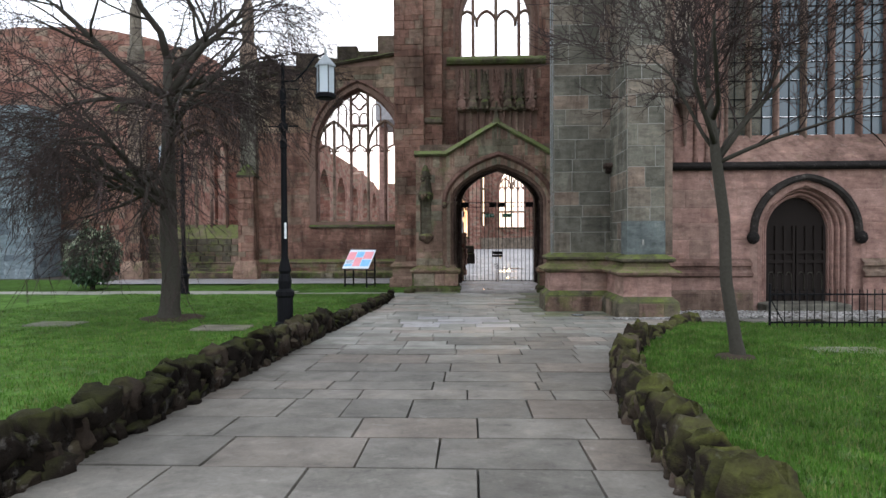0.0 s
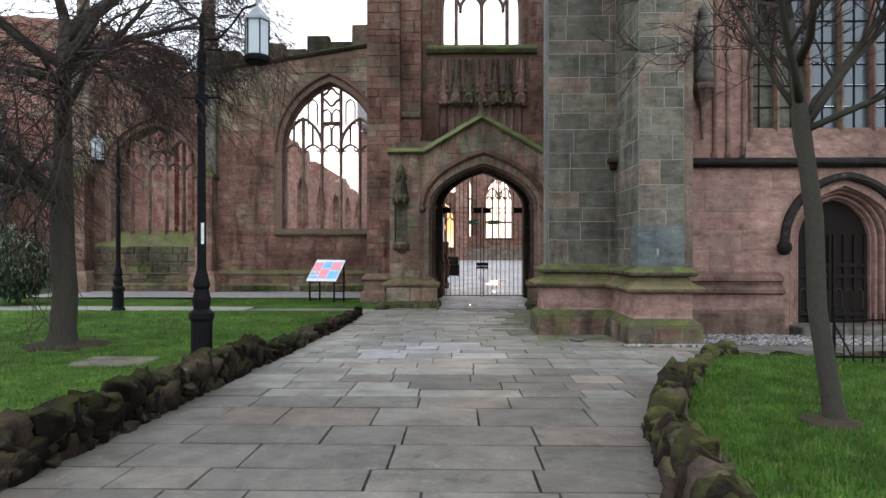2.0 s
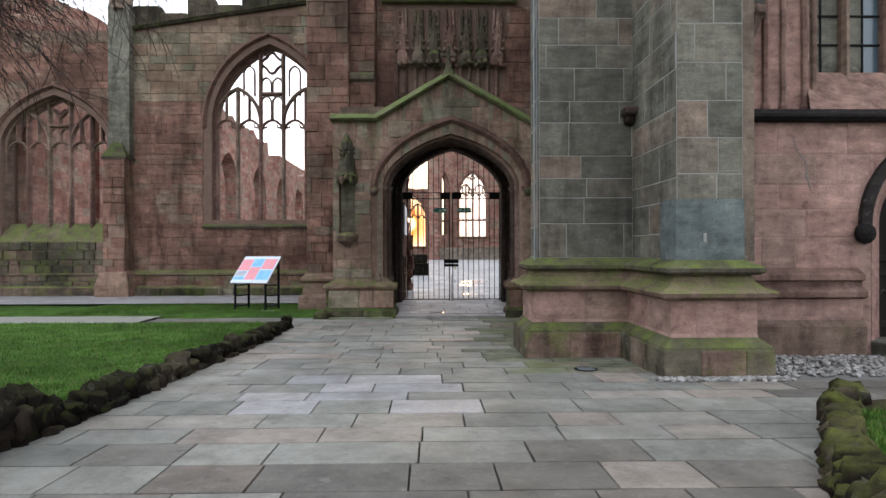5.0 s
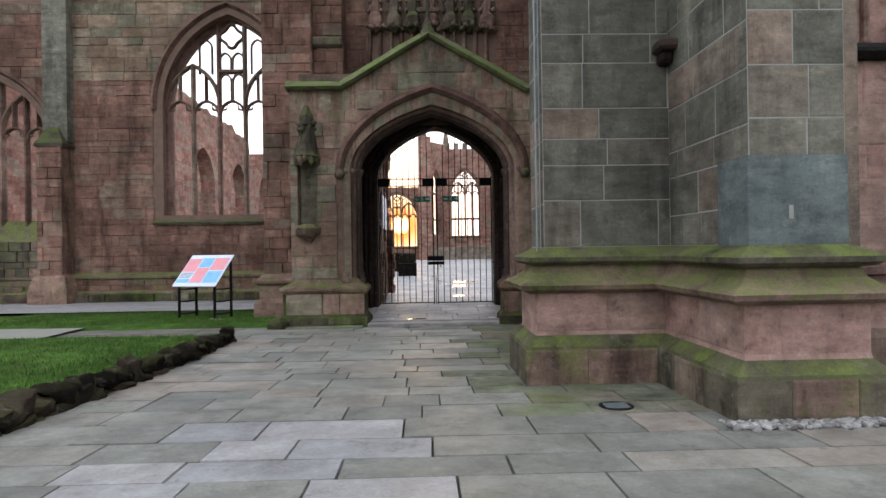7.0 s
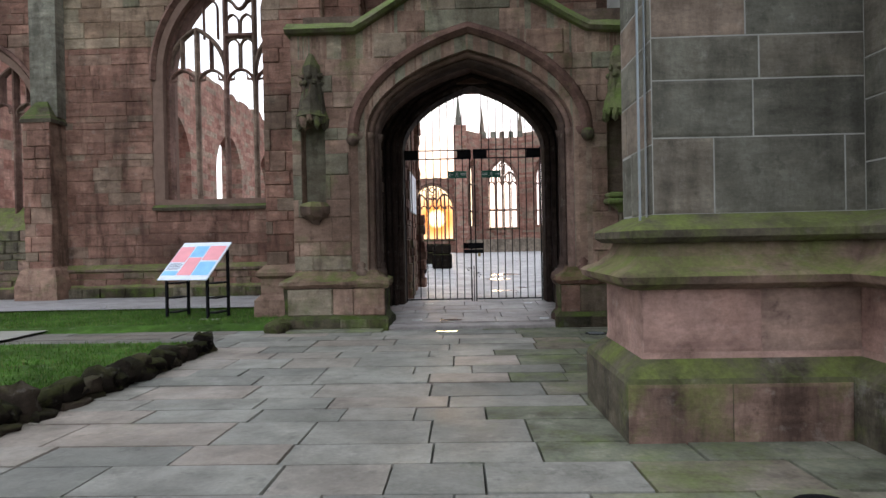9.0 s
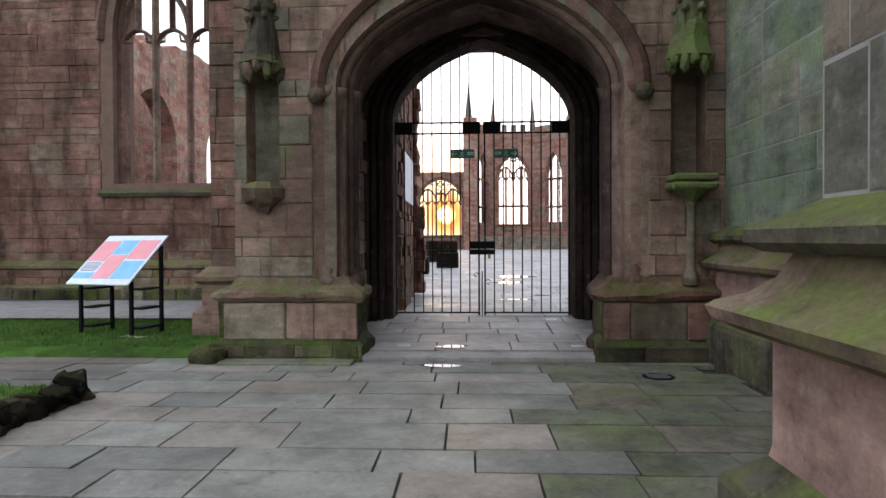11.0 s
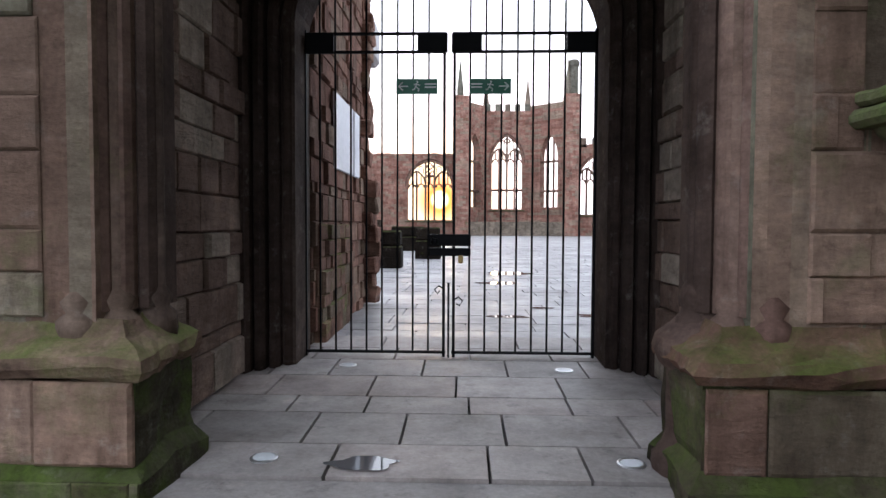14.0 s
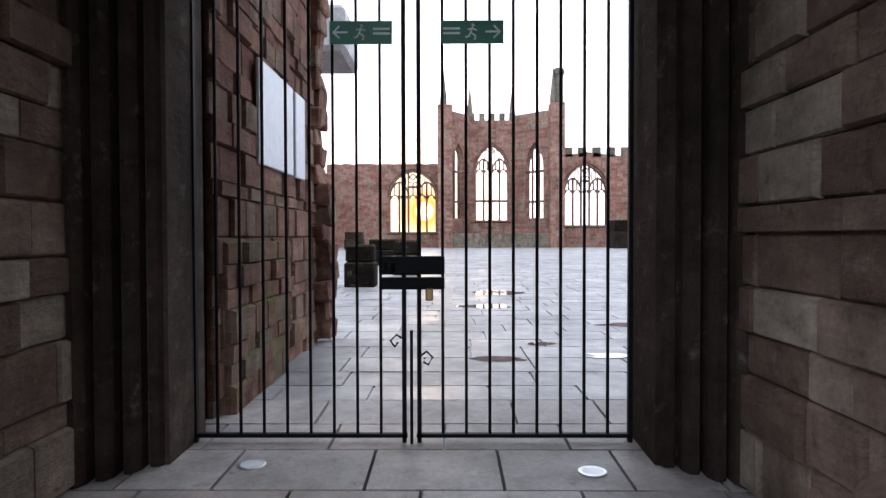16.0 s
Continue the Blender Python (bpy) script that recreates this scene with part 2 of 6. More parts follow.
BED = plain("red_joint", (0.16, 0.105, 0.082), 0.95, scale=4, vary=0.4)
LEAD = plain("lead", (0.22, 0.24, 0.25), 0.5, 0.6)

# ---- builders ----


def link(name, verts, faces, mat, parent=None, label="", kind="", smooth=False):
    me = bpy.data.meshes.new(name)
    me.from_pydata(verts, [], faces)
    me.materials.append(mat)
    if smooth:
        me.polygons.foreach_set("use_smooth", [True] * len(me.polygons))
    ob = new(name, me)
    if parent:
        ob.parent = parent
    return tagged(ob, label, kind=kind)


def part(name, bm, mat, parent=None, label="", smooth=False):
    bmesh.ops.recalc_face_normals(bm, faces=bm.faces)
    me = bpy.data.meshes.new(name)
    bm.to_mesh(me)
    bm.free()
    me.materials.append(mat)
    if smooth:
        me.polygons.foreach_set("use_smooth", [True] * len(me.polygons))
    ob = new(name, me)
    if parent:
        ob.parent = parent
    return tagged(ob, label)


def thing(name, label, category, loc=(0, 0, 0), group="", kind=""):
    ob = new(name)
    ob.location = loc
    return tagged(ob, label, category, group, kind)


def box(bm, x0, x1, y0, y1, z0, z1, bevel=0.0):
    r = bmesh.ops.create_cube(bm, size=1, matrix=Matrix.Translation(((x0 + x1) / 2, (y0 + y1) / 2, (z0 + z1) / 2)) @ Matrix.Diagonal((x1 - x0, y1 - y0, z1 - z0, 1)))
    if bevel:
        es = list({e for v in r["verts"] for e in v.link_edges})
        bmesh.ops.bevel(bm, geom=es, offset=bevel, segments=1, affect="EDGES")
    return bm


def boxed(*args, bevel=0.0):
    return box(bmesh.new(), *args, bevel=bevel)


def lathe(bm, profile, seg=16, at=(0, 0, 0), flutes=0.0):
    rings = []
    for r, z in profile:
        rings.append([bm.verts.new((at[0] + r * math.cos(2 * math.pi * k / seg), at[1] + r * math.sin(2 * math.pi * k / seg), at[2] + z)) for k in range(seg)])
    for a, b in zip(rings, rings[1:]):
        for k in range(seg):
            bm.faces.new((a[k], a[(k + 1) % seg], b[(k + 1) % seg], b[k]))
    bm.faces.new(rings[0][::-1])
    bm.faces.new(rings[-1])
    return bm


def tube(bm, pts, radius, seg=6):
    """A tube along points; radius: a number or one for each point."""
    pts = [Vector(p) for p in pts]
    rs = radius if isinstance(radius, (list, tuple)) else [radius] * len(pts)
    rings = []
    for i, p in enumerate(pts):
        d = (pts[min(i + 1, len(pts) - 1)] - pts[max(i - 1, 0)]).normalized()
        a = d.cross(Vector((0.3, 0.2, 1)) if abs(d.z) < 0.9 else Vector((1, 0.1, 0))).normalized()
        b = d.cross(a)
        rings.append([bm.verts.new(p + rs[i] * (math.cos(2 * math.pi * k / seg) * a + math.sin(2 * math.pi * k / seg) * b)) for k in range(seg)])
    for a, b in zip(rings, rings[1:]):
        for k in range(seg):
            bm.faces.new((a[k], a[(k + 1) % seg], b[(k + 1) % seg], b[k]))
    bm.faces.new(rings[0][::-1])
    bm.faces.new(rings[-1])
    return bm


def arch_z(u, a, r):
    """Height of a pointed arch of half width a and rise r above its springing, at distance u from its middle."""
    u = min(abs(u), a)
    if r < 1.05 * a:                                  # flat four-centred arch
        return r * (0.36 * (1 - u / a) + 0.64 * (1 - (u / a) ** 2.4) ** 0.5)
    rise = max(r, 1.12 * a)
    rad = (a * a + rise * rise) / (2 * a)
    return r / rise * math.sqrt(max(rad * rad - (u + rad - a) ** 2, 0))


def arch_path(cx, a, zsill, zspring, r, steps=14):
    """Points (x, z) up one jamb, over the arch and down the other."""
    us = [-a * math.cos(math.pi / 2 * k / steps) for k in range(steps + 1)]
    half = [(u, zspring + arch_z(u, a, r)) for u in us]
    half[-1] = (0, zspring + r)
    pts = [(-a, zsill)] + half + [(-u, z) for u, z in half[-2::-1]] + [(a, zsill)]
    return [(cx + u, z) for u, z in pts]


def sweep(path, profile, y0, closed=False):
    """Sweep a profile (outward offset, depth in y) along a path in the xz plane."""
    bm, n, rings = bmesh.new(), len(path), []
    for i, (x, z) in enumerate(path):
        if closed:
            a, b = path[i - 1], path[(i + 1) % n]
        else:
            a, b = path[max(i - 1, 0)], path[min(i + 1, n - 1)]
        d = Vector((b[0] - a[0], 0, b[1] - a[1])).normalized()
        nx, nz = -d.z, d.x
        rings.append([bm.verts.new((x + nx * o, y0 + q, z + nz * o)) for o, q in profile])
    k = len(profile)
    pairs = list(zip(rings, rings[1:])) + ([(rings[-1], rings[0])] if closed else [])
    for a, b in pairs:
        for j in range(k):
            bm.faces.new((a[j], a[(j + 1) % k], b[(j + 1) % k], b[j]))
    if not closed:
        bm.faces.new(rings[0])
        bm.faces.new(rings[-1][::-1])
    return bm


def merge(bm, other):
    me = bpy.data.meshes.new("tmp")
    other.to_mesh(me)
    other.free()
    bm.from_mesh(me)
    bpy.data.meshes.remove(me)
    return bm


def bar(w, d):
    """A mullion's section: a chamfered lozenge w wide and d deep."""
    return [(-w / 2, -d * 0.2), (-w * 0.2, -d / 2), (w * 0.2, -d / 2), (w / 2, -d * 0.2), (w / 2, d * 0.2), (w * 0.2, d / 2), (-w * 0.2, d / 2), (-w / 2, d * 0.2)]


def holed_wall(name, x0, x1, z0, top, y0, y1, holes, mat, m=None, parent=None, label="", step=0.6):
    """A thick wall along x with arched openings (cx, half, sill, spring, rise); top: a number or a function of x."""
    tz = top if callable(top) else (lambda x: top)
    xs = {x0, x1}
    k = max(1, int((x1 - x0) / step))
    if callable(top):
        xs |= {x0 + (x1 - x0) * i / k for i in range(k + 1)}
    for cx, a, zs, sp, r in holes:
        xs |= {cx - a * math.cos(math.pi * i / 24) for i in range(25)}
    xs = sorted(x for x in xs if x0 <= x <= x1)
    xs = [x for i, x in enumerate(xs) if i == 0 or x - xs[i - 1] > 1e-4]
    V, F = [], []

    def quad(*p):
        V.extend(p)
        F.append(tuple(range(len(V) - 4, len(V))))
    for xa, xb in zip(xs, xs[1:]):
        mid = (xa + xb) / 2
        spans, lo = [], (z0, z0)
        for cx, a, zs, sp, r in sorted(holes, key=lambda h: h[2]):
            if abs(mid - cx) < a:
                up = (sp + arch_z(xa - cx, a, r), sp + arch_z(xb - cx, a, r))
                if zs > z0 + 1e-3:
                    spans.append((lo, (zs, zs)))
                lo = up
        spans.append((lo, (tz(xa), tz(xb))))
        for (a0, b0), (a1, b1) in spans:
            quad((xa, y0, a0), (xb, y0, b0), (xb, y0, b1), (xa, y0, a1))
            quad((xb, y1, b0), (xa, y1, a0), (xa, y1, a1), (xb, y1, b1))
            quad((xa, y0, a1), (xb, y0, b1), (xb, y1, b1), (xa, y1, a1))
            quad((xb, y0, b0), (xa, y0, a0), (xa, y1, a0), (xb, y1, b0))
    for x, s in ((x0, 1), (x1, -1)):
        q = [(x, y1, z0), (x, y0, z0), (x, y0, tz(x)), (x, y1, tz(x))]
        quad(*(q if s > 0 else q[::-1]))
    for cx, a, zs, sp, r in holes:
        for x, s in ((cx - a, -1), (cx + a, 1)):
            q = [(x, y1, zs), (x, y0, zs), (x, y0, sp), (x, y1, sp)]
            quad(*(q if s > 0 else q[::-1]))
    ob = link(name, V, F, mat, parent, label)
    if m is not None:
        ob.matrix_basis = m
    return ob


def block_mesh(mat):
    """A dressed stone with eased edges: unit square in x and z, front at y = -1."""
    i = 0.03
    V = [(-.5, 0, -.5), (.5, 0, -.5), (.5, 0, .5), (-.5, 0, .5), (-.5, -.55, -.5), (.5, -.55, -.5), (.5, -.55, .5), (-.5, -.55, .5),
         (-.5 + i, -1, -.5 + i * 1.6), (.5 - i, -1, -.5 + i * 1.6), (.5 - i, -1, .5 - i * 1.6), (-.5 + i, -1, .5 - i * 1.6)]
    F = [(a, b, b + 4, a + 4) for a, b in ((0, 1), (1, 2), (2, 3))] + [(3, 0, 4, 7)] + [(a + 4, b + 4, b + 8, a + 8) for a, b in ((0, 1), (1, 2), (2, 3))] + [(7, 4, 8, 11), (8, 9, 10, 11)]
    me = bpy.data.meshes.new("stone")
    me.from_pydata(V, [], F)
    me.materials.append(mat)
    return me


def cut_span(u0, u1, z0, z1, holes):
    """The parts of a stone's length that stay clear of the openings."""
    out = [(u0, u1)]
    for cx, a, zs, sp, r in holes:
        if z1 <= zs or z0 >= sp + r:
            continue
        if z0 <= sp:
            half = a
        else:
            half = 0
            for i in range(40):
                u = a * i / 40
                if sp + arch_z(u, a, r) > z0:
                    half = u
        nxt = []
        for p, q in out:
            if q <= cx - half or p >= cx + half:
                nxt.append((p, q))
            else:
                nxt += [(p, cx - half)] if cx - half - p > 0.06 else []
                nxt += [(cx + half, q)] if q - cx - half > 0.06 else []
        out = nxt
    return out


def ashlar(parent, origin, turn, length, z0, z1, mat, course=0.3, block=0.65, proud=0.018, holes=(), joint=0.008, single=True, ztop=None, vary=0.3, seed=1, name="stone"):
    """Courses of stones on a vertical face that starts at origin and runs along x turned by that many degrees."""
    rnd = random.Random(seed)
    base = Matrix.Translation(origin) @ Matrix.Rotation(radians(turn), 4, "Z")
    me, z, V, F = block_mesh(mat), z0, [], []
    pv, pf = [tuple(v.co) for v in me.vertices], [tuple(f.vertices) for f in me.polygons]
    while z < z1 - 0.04:
        h = min(course * rnd.uniform(1 - vary, 1 + vary), z1 - z)
        if z1 - z - h < 0.1:
            h = z1 - z
        u = -block * rnd.uniform(0, 0.8)
        while u < length:
            w = block * rnd.uniform(0.6, 1.5)
            for a, b in cut_span(max(u, 0), min(u + w, length), z, z + h, holes):
                if b - a < 0.05 or (ztop and z + h > min(ztop(a), ztop(b))):
                    continue
                m = base @ Matrix.Translation(((a + b) / 2, 0.002, z + h / 2)) @ Matrix.Rotation(radians(rnd.uniform(-.3, .3)), 4, "Y") @ Matrix.Diagonal((b - a - joint, proud * rnd.uniform(0.45, 1.6), h - joint, 1))
                if single:
                    ob = new(name, me)
                    ob.parent, ob.matrix_basis = parent, m
                else:
                    k = len(V)
                    V += [tuple(m @ Vector(p)) for p in pv]
                    F += [tuple(i + k for i in f) for f in pf]
            u += w
        z += h
    if not single and V:
        link("stonework", V, F, mat, parent, kind="stuff")


def offset_path(foot, off):
    """A plan line moved outward (to the right of its direction) by off, with mitred corners."""
    out = []
    for i, p in enumerate(foot):
        p = Vector(p)
        ds = []
        if i > 0:
            ds.append((p - Vector(foot[i - 1])).normalized())
        if i < len(foot) - 1:
            ds.append((Vector(foot[i + 1]) - p).normalized())
        ns = [Vector((d.y, -d.x)) for d in ds]
        nn = sum(ns, Vector((0, 0)))
        nn = nn / nn.dot(ns[0])
        out.append(p + nn * off)
    return out


def band(foot, profile):
    """A surface round a plan line: profile of (z, outward offset) from below up."""
    bm = bmesh.new()
    rows = [[bm.verts.new((q.x, q.y, z)) for q in offset_path(foot, o)] for z, o in profile]
    for a, b in zip(rows, rows[1:]):
        for i in range(len(foot) - 1):
            bm.faces.new((a[i], a[i + 1], b[i + 1], b[i]))
    return bm


def eroded(bm, amount=0.04, cuts=5, scale=3.0):
    """Wear a mesh: split its edges and shift its points a little."""
    bmesh.ops.remove_doubles(bm, verts=bm.verts, dist=0.0005)
    bmesh.ops.subdivide_edges(bm, edges=[e for e in bm.edges if e.calc_length() > 0.25], cuts=cuts, use_grid_fill=True)
    for v in bm.verts:
        v.co += amount * noise.noise_vector(v.co * scale) + amount * 0.5 * noise.noise_vector(v.co * scale * 3.1)
    return bm


# ---- ground, paving, lawns ----


def gz(y):
    return -0.027 * min(max(y, 0), 18)


GRASS = stone("lawn_soil", (0.06, 0.12, 0.02), (0.085, 0.165, 0.03), (0.11, 0.13, 0.045), soot=0.45, bump=1.0)
PATH = plain("worn_path", (0.24, 0.23, 0.2), 0.85, scale=3)


def sheet(name, xs, ys, zf, mat, label, category, kind="structure", parent=None):
    V = [(x, y, zf(x, y)) for y in ys for x in xs]
    n = len(xs)
    F = [(j * n + i, j * n + i + 1, j * n + n + i + 1, j * n + n + i) for j in range(len(ys) - 1) for i in range(n - 1)]
    return tagged(link(name, V, F, mat, parent, smooth=True), label, category, kind=kind)


sheet("ground", [-600, -60, -20, 0, 20, 60, 600], [-600, -60, 0, 6, 12, 18, 30, 60, 110, 600], lambda x, y: gz(y) - 0.06, JOINT, "dark earth ground under the paving", "ground")

RIGHT_EDGE = [(1.15, -6), (1.2, 0), (1.3, 3), (1.45, 5.7), (1.85, 7.9), (2.55, 9.6), (3.2, 10.8), (3.95, 12.0), (4.4, 12.6)]


def right_edge(y):
    for (xa, ya), (xb, yb) in zip(RIGHT_EDGE, RIGHT_EDGE[1:]):
        if ya <= y <= yb:
            return xa + (xb - xa) * (y - ya) / (yb - ya)
    return 1.15 if y < 0 else 4.4


def left_edge(y):
    return -2.95 + 0.022 * min(max(y, 0), 21)


def bumpy(x, y, a=0.03):
    return a * noise.noise((x * 0.5, y * 0.5, 0)) + a * 0.4 * noise.noise((x * 2, y * 2, 4))


# lawns stand a little above the paving
ys = [-8 + 0.4 * i for i in range(72)]
V, F = [], []
for y in ys:
    for k in range(26):
        x = left_edge(y) - 0.22 - (k / 25) ** 1.6 * 32
        V.append((x, y, gz(y) + 0.13 + bumpy(x, y)))
F = [(j * 26 + i + 1, j * 26 + i, j * 26 + 26 + i, j * 26 + 27 + i) for j in range(len(ys) - 1) for i in range(25)]
tagged(link("lawn", V, F, GRASS, smooth=True), "green mown lawn behind a low rubble edging", "lawn", kind="structure")
ys = [-8 + 0.25 * i for i in range(81)]
V = []
for y in ys:
    for k in range(26):
        x = right_edge(y) + 0.2 + (k / 25) ** 1.5 * 16
        V.append((x, y, gz(y) + 0.16 + bumpy(x, y)))
F = [(j * 26 + i, j * 26 + i + 1, j * 26 + 27 + i, j * 26 + 26 + i) for j in range(len(ys) - 1) for i in range(25)]
tagged(link("lawn", V, F, GRASS, smooth=True), "green mown lawn round a young bare tree", "lawn", kind="structure")
sheet("footpath", [-40 + 1.0 * i for i in range(34)] + [-6.2], [20.6, 21, 21.6, 22.2, 22.7], lambda x, y: -0.44 + bumpy(x, y, 0.02) if x < -3 else -0.475, PATH, "pale worn footpath along the church wall", "path")
sheet("lawn", [-40 + 0.8 * i for i in range(48)] + [-1.9], [22.32] + [22.6 + 0.5 * i for i in range(13)], lambda x, y: (-0.42 + bumpy(x, y) if y > 22.5 else -0.5) - (0.06 if x > -2.2 else 0), GRASS, "strip of grass at the foot of the ruined wall", "lawn")

# ---- tower corner and the wall with the small door ----
TOWER = [(3.95, 24.9), (3.95, 17.3), (2.24, 17.3), (2.24, 16.5), (3.71, 16.5), (3.71, 14.75), (4.57, 14.75), (4.57, 16.5), (4.9, 16.5)]
WALL_RUNS = [[(4.9, 16.5), (7.3, 16.5)], [(10.1, 16.5), (16, 16.5)]]
tower = thing("wall_tower", "grey-green weathered sandstone tower corner with stepped buttresses and mossy plinth", "wall", kind="structure")
BASE = [(-0.75, 0.27), (-0.06, 0.27), (-0.02, 0.255), (0.09, 0.13)]
DIE = [(0.09, 0.13), (0.14, 0.12), (0.56, 0.12)]
LOWER = [(0.56, 0.12), (0.57, 0.21), (0.61, 0.29), (0.66, 0.31), (0.685, 0.28), (0.72, 0.19), (0.79, 0.11), (0.88, 0.07)]
UPPER = [(0.88, 0.07), (0.885, 0.15), (0.92, 0.2), (0.97, 0.2), (0.99, 0.18), (1.05, 0.05), (1.08, 0.0)]
part("plinth_base", band(TOWER, BASE), GREEN, tower, "green mossy plinth base")
part("plinth_face", band(TOWER, DIE), PINK, tower, "pink dressed plinth course")
part("plinth_moulding", band(TOWER, LOWER), GREEN, tower)
part("plinth_moulding", band(TOWER, UPPER), GREEN, tower)
part("shaft", band(TOWER[:8] + [(5.3, 16.5)], [(1.05, 0), (14, 0)]), MORTAR, tower, "pale mortar bed")
for k, prof in enumerate(([(-0.75, 0.2), (0.0, 0.2), (0.1, 0.1)], [(0.1, 0.1), (0.42, 0.1)], [(0.42, 0.1), (0.46, 0.22), (0.54, 0.22), (0.62, 0.08), (0.7, 0.08), (0.72, 0.16), (0.8, 0.16), (0.9, 0)])):
    for run in WALL_RUNS:
        part("plinth_course", band(run, prof), (MOULD, PINK, MOULD)[k], tower)
# buttress and wall stones
ashlar(tower, (2.24, 16.5, 0), 0, 1.47, 1.08, 9.5, GREY, 0.42, 0.75, proud=0.006, joint=0.011, seed=2)
ashlar(tower, (3.71, 16.5, 0), -90, 1.75, 1.08, 9.5, GREY, 0.4, 0.7, proud=0.006, joint=0.011, seed=3)
ashlar(tower, (3.71, 14.75, 0), 0, 0.86, 1.85, 9.5, GREY, 0.4, 0.6, proud=0.006, joint=0.011, seed=4)
ashlar(tower, (3.95, 22.4, 0), -90, 5.05, 1.08, 9.5, GREY_MOSS, 0.42, 0.8, proud=0.006, joint=0.011, seed=5)
ashlar(tower, (2.24, 17.3, 0), -90, 0.8, 1.08, 9.5, GREY, 0.42, 0.7, proud=0.006, joint=0.011, seed=6)
for o, tn, ln, sd in (((2.12, 16.38, 0), 0, 1.47, 7), ((3.59, 16.38, 0), -90, 1.75, 8), ((3.59, 14.63, 0), 0, 1.1, 9), ((3.83, 22.4, 0), -90, 4.9, 10)):
    ashlar(tower, o, tn, ln, 0.13, 0.56, PINK, 0.43, 0.75, 0.008, seed=sd, vary=0)
for o, tn, ln, sd in (((1.97, 16.23, 0), 0, 1.47, 11), ((3.44, 16.23, 0), -90, 1.75, 12), ((3.44, 14.48, 0), 0, 1.4, 13), ((3.68, 22.4, 0), -90, 4.7, 14)):
    ashlar(tower, o, tn, ln, -0.5, -0.05, GREEN, 0.42, 0.7, 0.012, seed=sd, vary=0)
part("offset_course", boxed(3.695, 4.585, 14.738, 15.3, 1.06, 1.86), SLATE, tower, "blue-grey stone block in the buttress")
part("corner_shaft", boxed(4.55, 4.8, 14.9, 15.5, 1.05, 14), GREY, tower)
part("conductor", boxed(2.17, 2.185, 16.6, 16.615, 0.6, 12), LEAD, tower, "thin grey lightning conductor")
part("conductor", boxed(2.215, 2.222, 16.57, 16.6, 0.6, 12), LEAD, tower)
# broken corbel stub and a chipped pale scar on the buttress
bm = bmesh.new()
box(bm, 3.52, 3.75, 16.2, 16.55, 3.28, 3.4, bevel=0.03)
box(bm, 3.57, 3.72, 16.32, 16.55, 3.14, 3.3, bevel=0.03)
part("corbel_stub", eroded(bm, 0.02, 2, 6.0), DEEP_BROWN, tower, "broken sooty corbel stub")
part("scar", boxed(4.05, 4.09, 14.728, 14.745, 1.3, 1.42), MORTAR, tower, "pale chipped scar")
part("core", boxed(5.3, 8, 17.4, 24.9, -0.7, 14), GREY, tower)

south = thing("wall_south", "pink sandstone church wall with a small arched door and tall leaded window", "wall", kind="structure")
DOOR = (8.7, 0.8, -0.3, 1.6, 0.92)
holed_wall("lower_wall", 4.6, 18, -0.8, 3.3, 16.5, 16.9, [(8.7, 1.2, -0.8, 1.6, 1.2)], PINK, parent=south)
holed_wall("lower_wall", 4.6, 18, -0.8, 3.3, 16.9, 17.6, [DOOR], PINK, parent=south)
ashlar(south, (4.62, 16.5, 0), 0, 13, 0.9, 3.25, PINK, 0.44, 0.9, 0.008, holes=[(4.08, 1.4, -1, 1.6, 1.4)], seed=15, vary=0.12)
for k in range(4):
    o = 0.03 + 0.1 * k
    q = 0.3 - 0.1 * k
    part("door_moulding", sweep(arch_path(DOOR[0], DOOR[1] + o, -0.4, DOOR[3], DOOR[4] + o * 0.9), [(0, q + 0.3), (0, q), (0.02, q - 0.05), (0.06, q - 0.06), (0.09, q - 0.02), (0.1, q + 0.04), (0.1, q + 0.3)], 16.55), PINK, south)
part("hood_mould", sweep(arch_path(DOOR[0], DOOR[1] + 0.44, DOOR[3] - 0.1, DOOR[3], DOOR[4] + 0.4), [(0, 0.02), (0, -0.1), (0.06, -0.16), (0.17, -0.1), (0.17, 0.02)], 16.5), BLACKENED, south, "sooty black hood moulding over the door")
for x in (DOOR[0] - 1.36, DOOR[0] + 1.36):
    bm = bmesh.new()
    bmesh.ops.create_icosphere(bm, subdivisions=2, radius=0.16, matrix=Matrix.Translation((x, 16.4, 1.45)) @ Matrix.Diagonal((1, 0.8, 1.1, 1)))
    part("label_stop", bm, BLACKENED, south)
part("string_course", sweep([(4.62, 3.2), (18, 3.2)], [(0, 0.02), (0, -0.12), (0.06, -0.2), (0.1, -0.2), (0.22, 0.02)], 16.5), BLACKENED, south, "projecting sooty string course")
part("door_step", boxed(7.5, 9.6, 16.0, 16.9, -0.55, -0.24, bevel=0.02), GREY, south)
WINS = (6.95, 11.3, 4.2, 9.0)
part("upper_wall", boxed(4.6, WINS[0] - 0.15, 16.95, 17.9, 3.3, 13), PINK, south)
part("upper_wall", boxed(WINS[1] + 0.15, 18, 16.95, 17.9, 3.3, 13), PINK, south)
part("upper_wall", boxed(4.6, 18, 17.5, 17.9, 3.3, 4.2), PINK, south)
bm = bmesh.new()
vs = [bm.verts.new(p) for p in ((6.55, 16.52, 3.42), (18, 16.52, 3.42), (18, 17.3, 4.22), (6.95, 17.3, 4.22), (6.95, 17.35, 4.22), (18, 17.35, 4.22))]
bm.faces.new(vs[:4])
part("sloped_sill", bm, MOULD, south, "weathered sloping window sill")
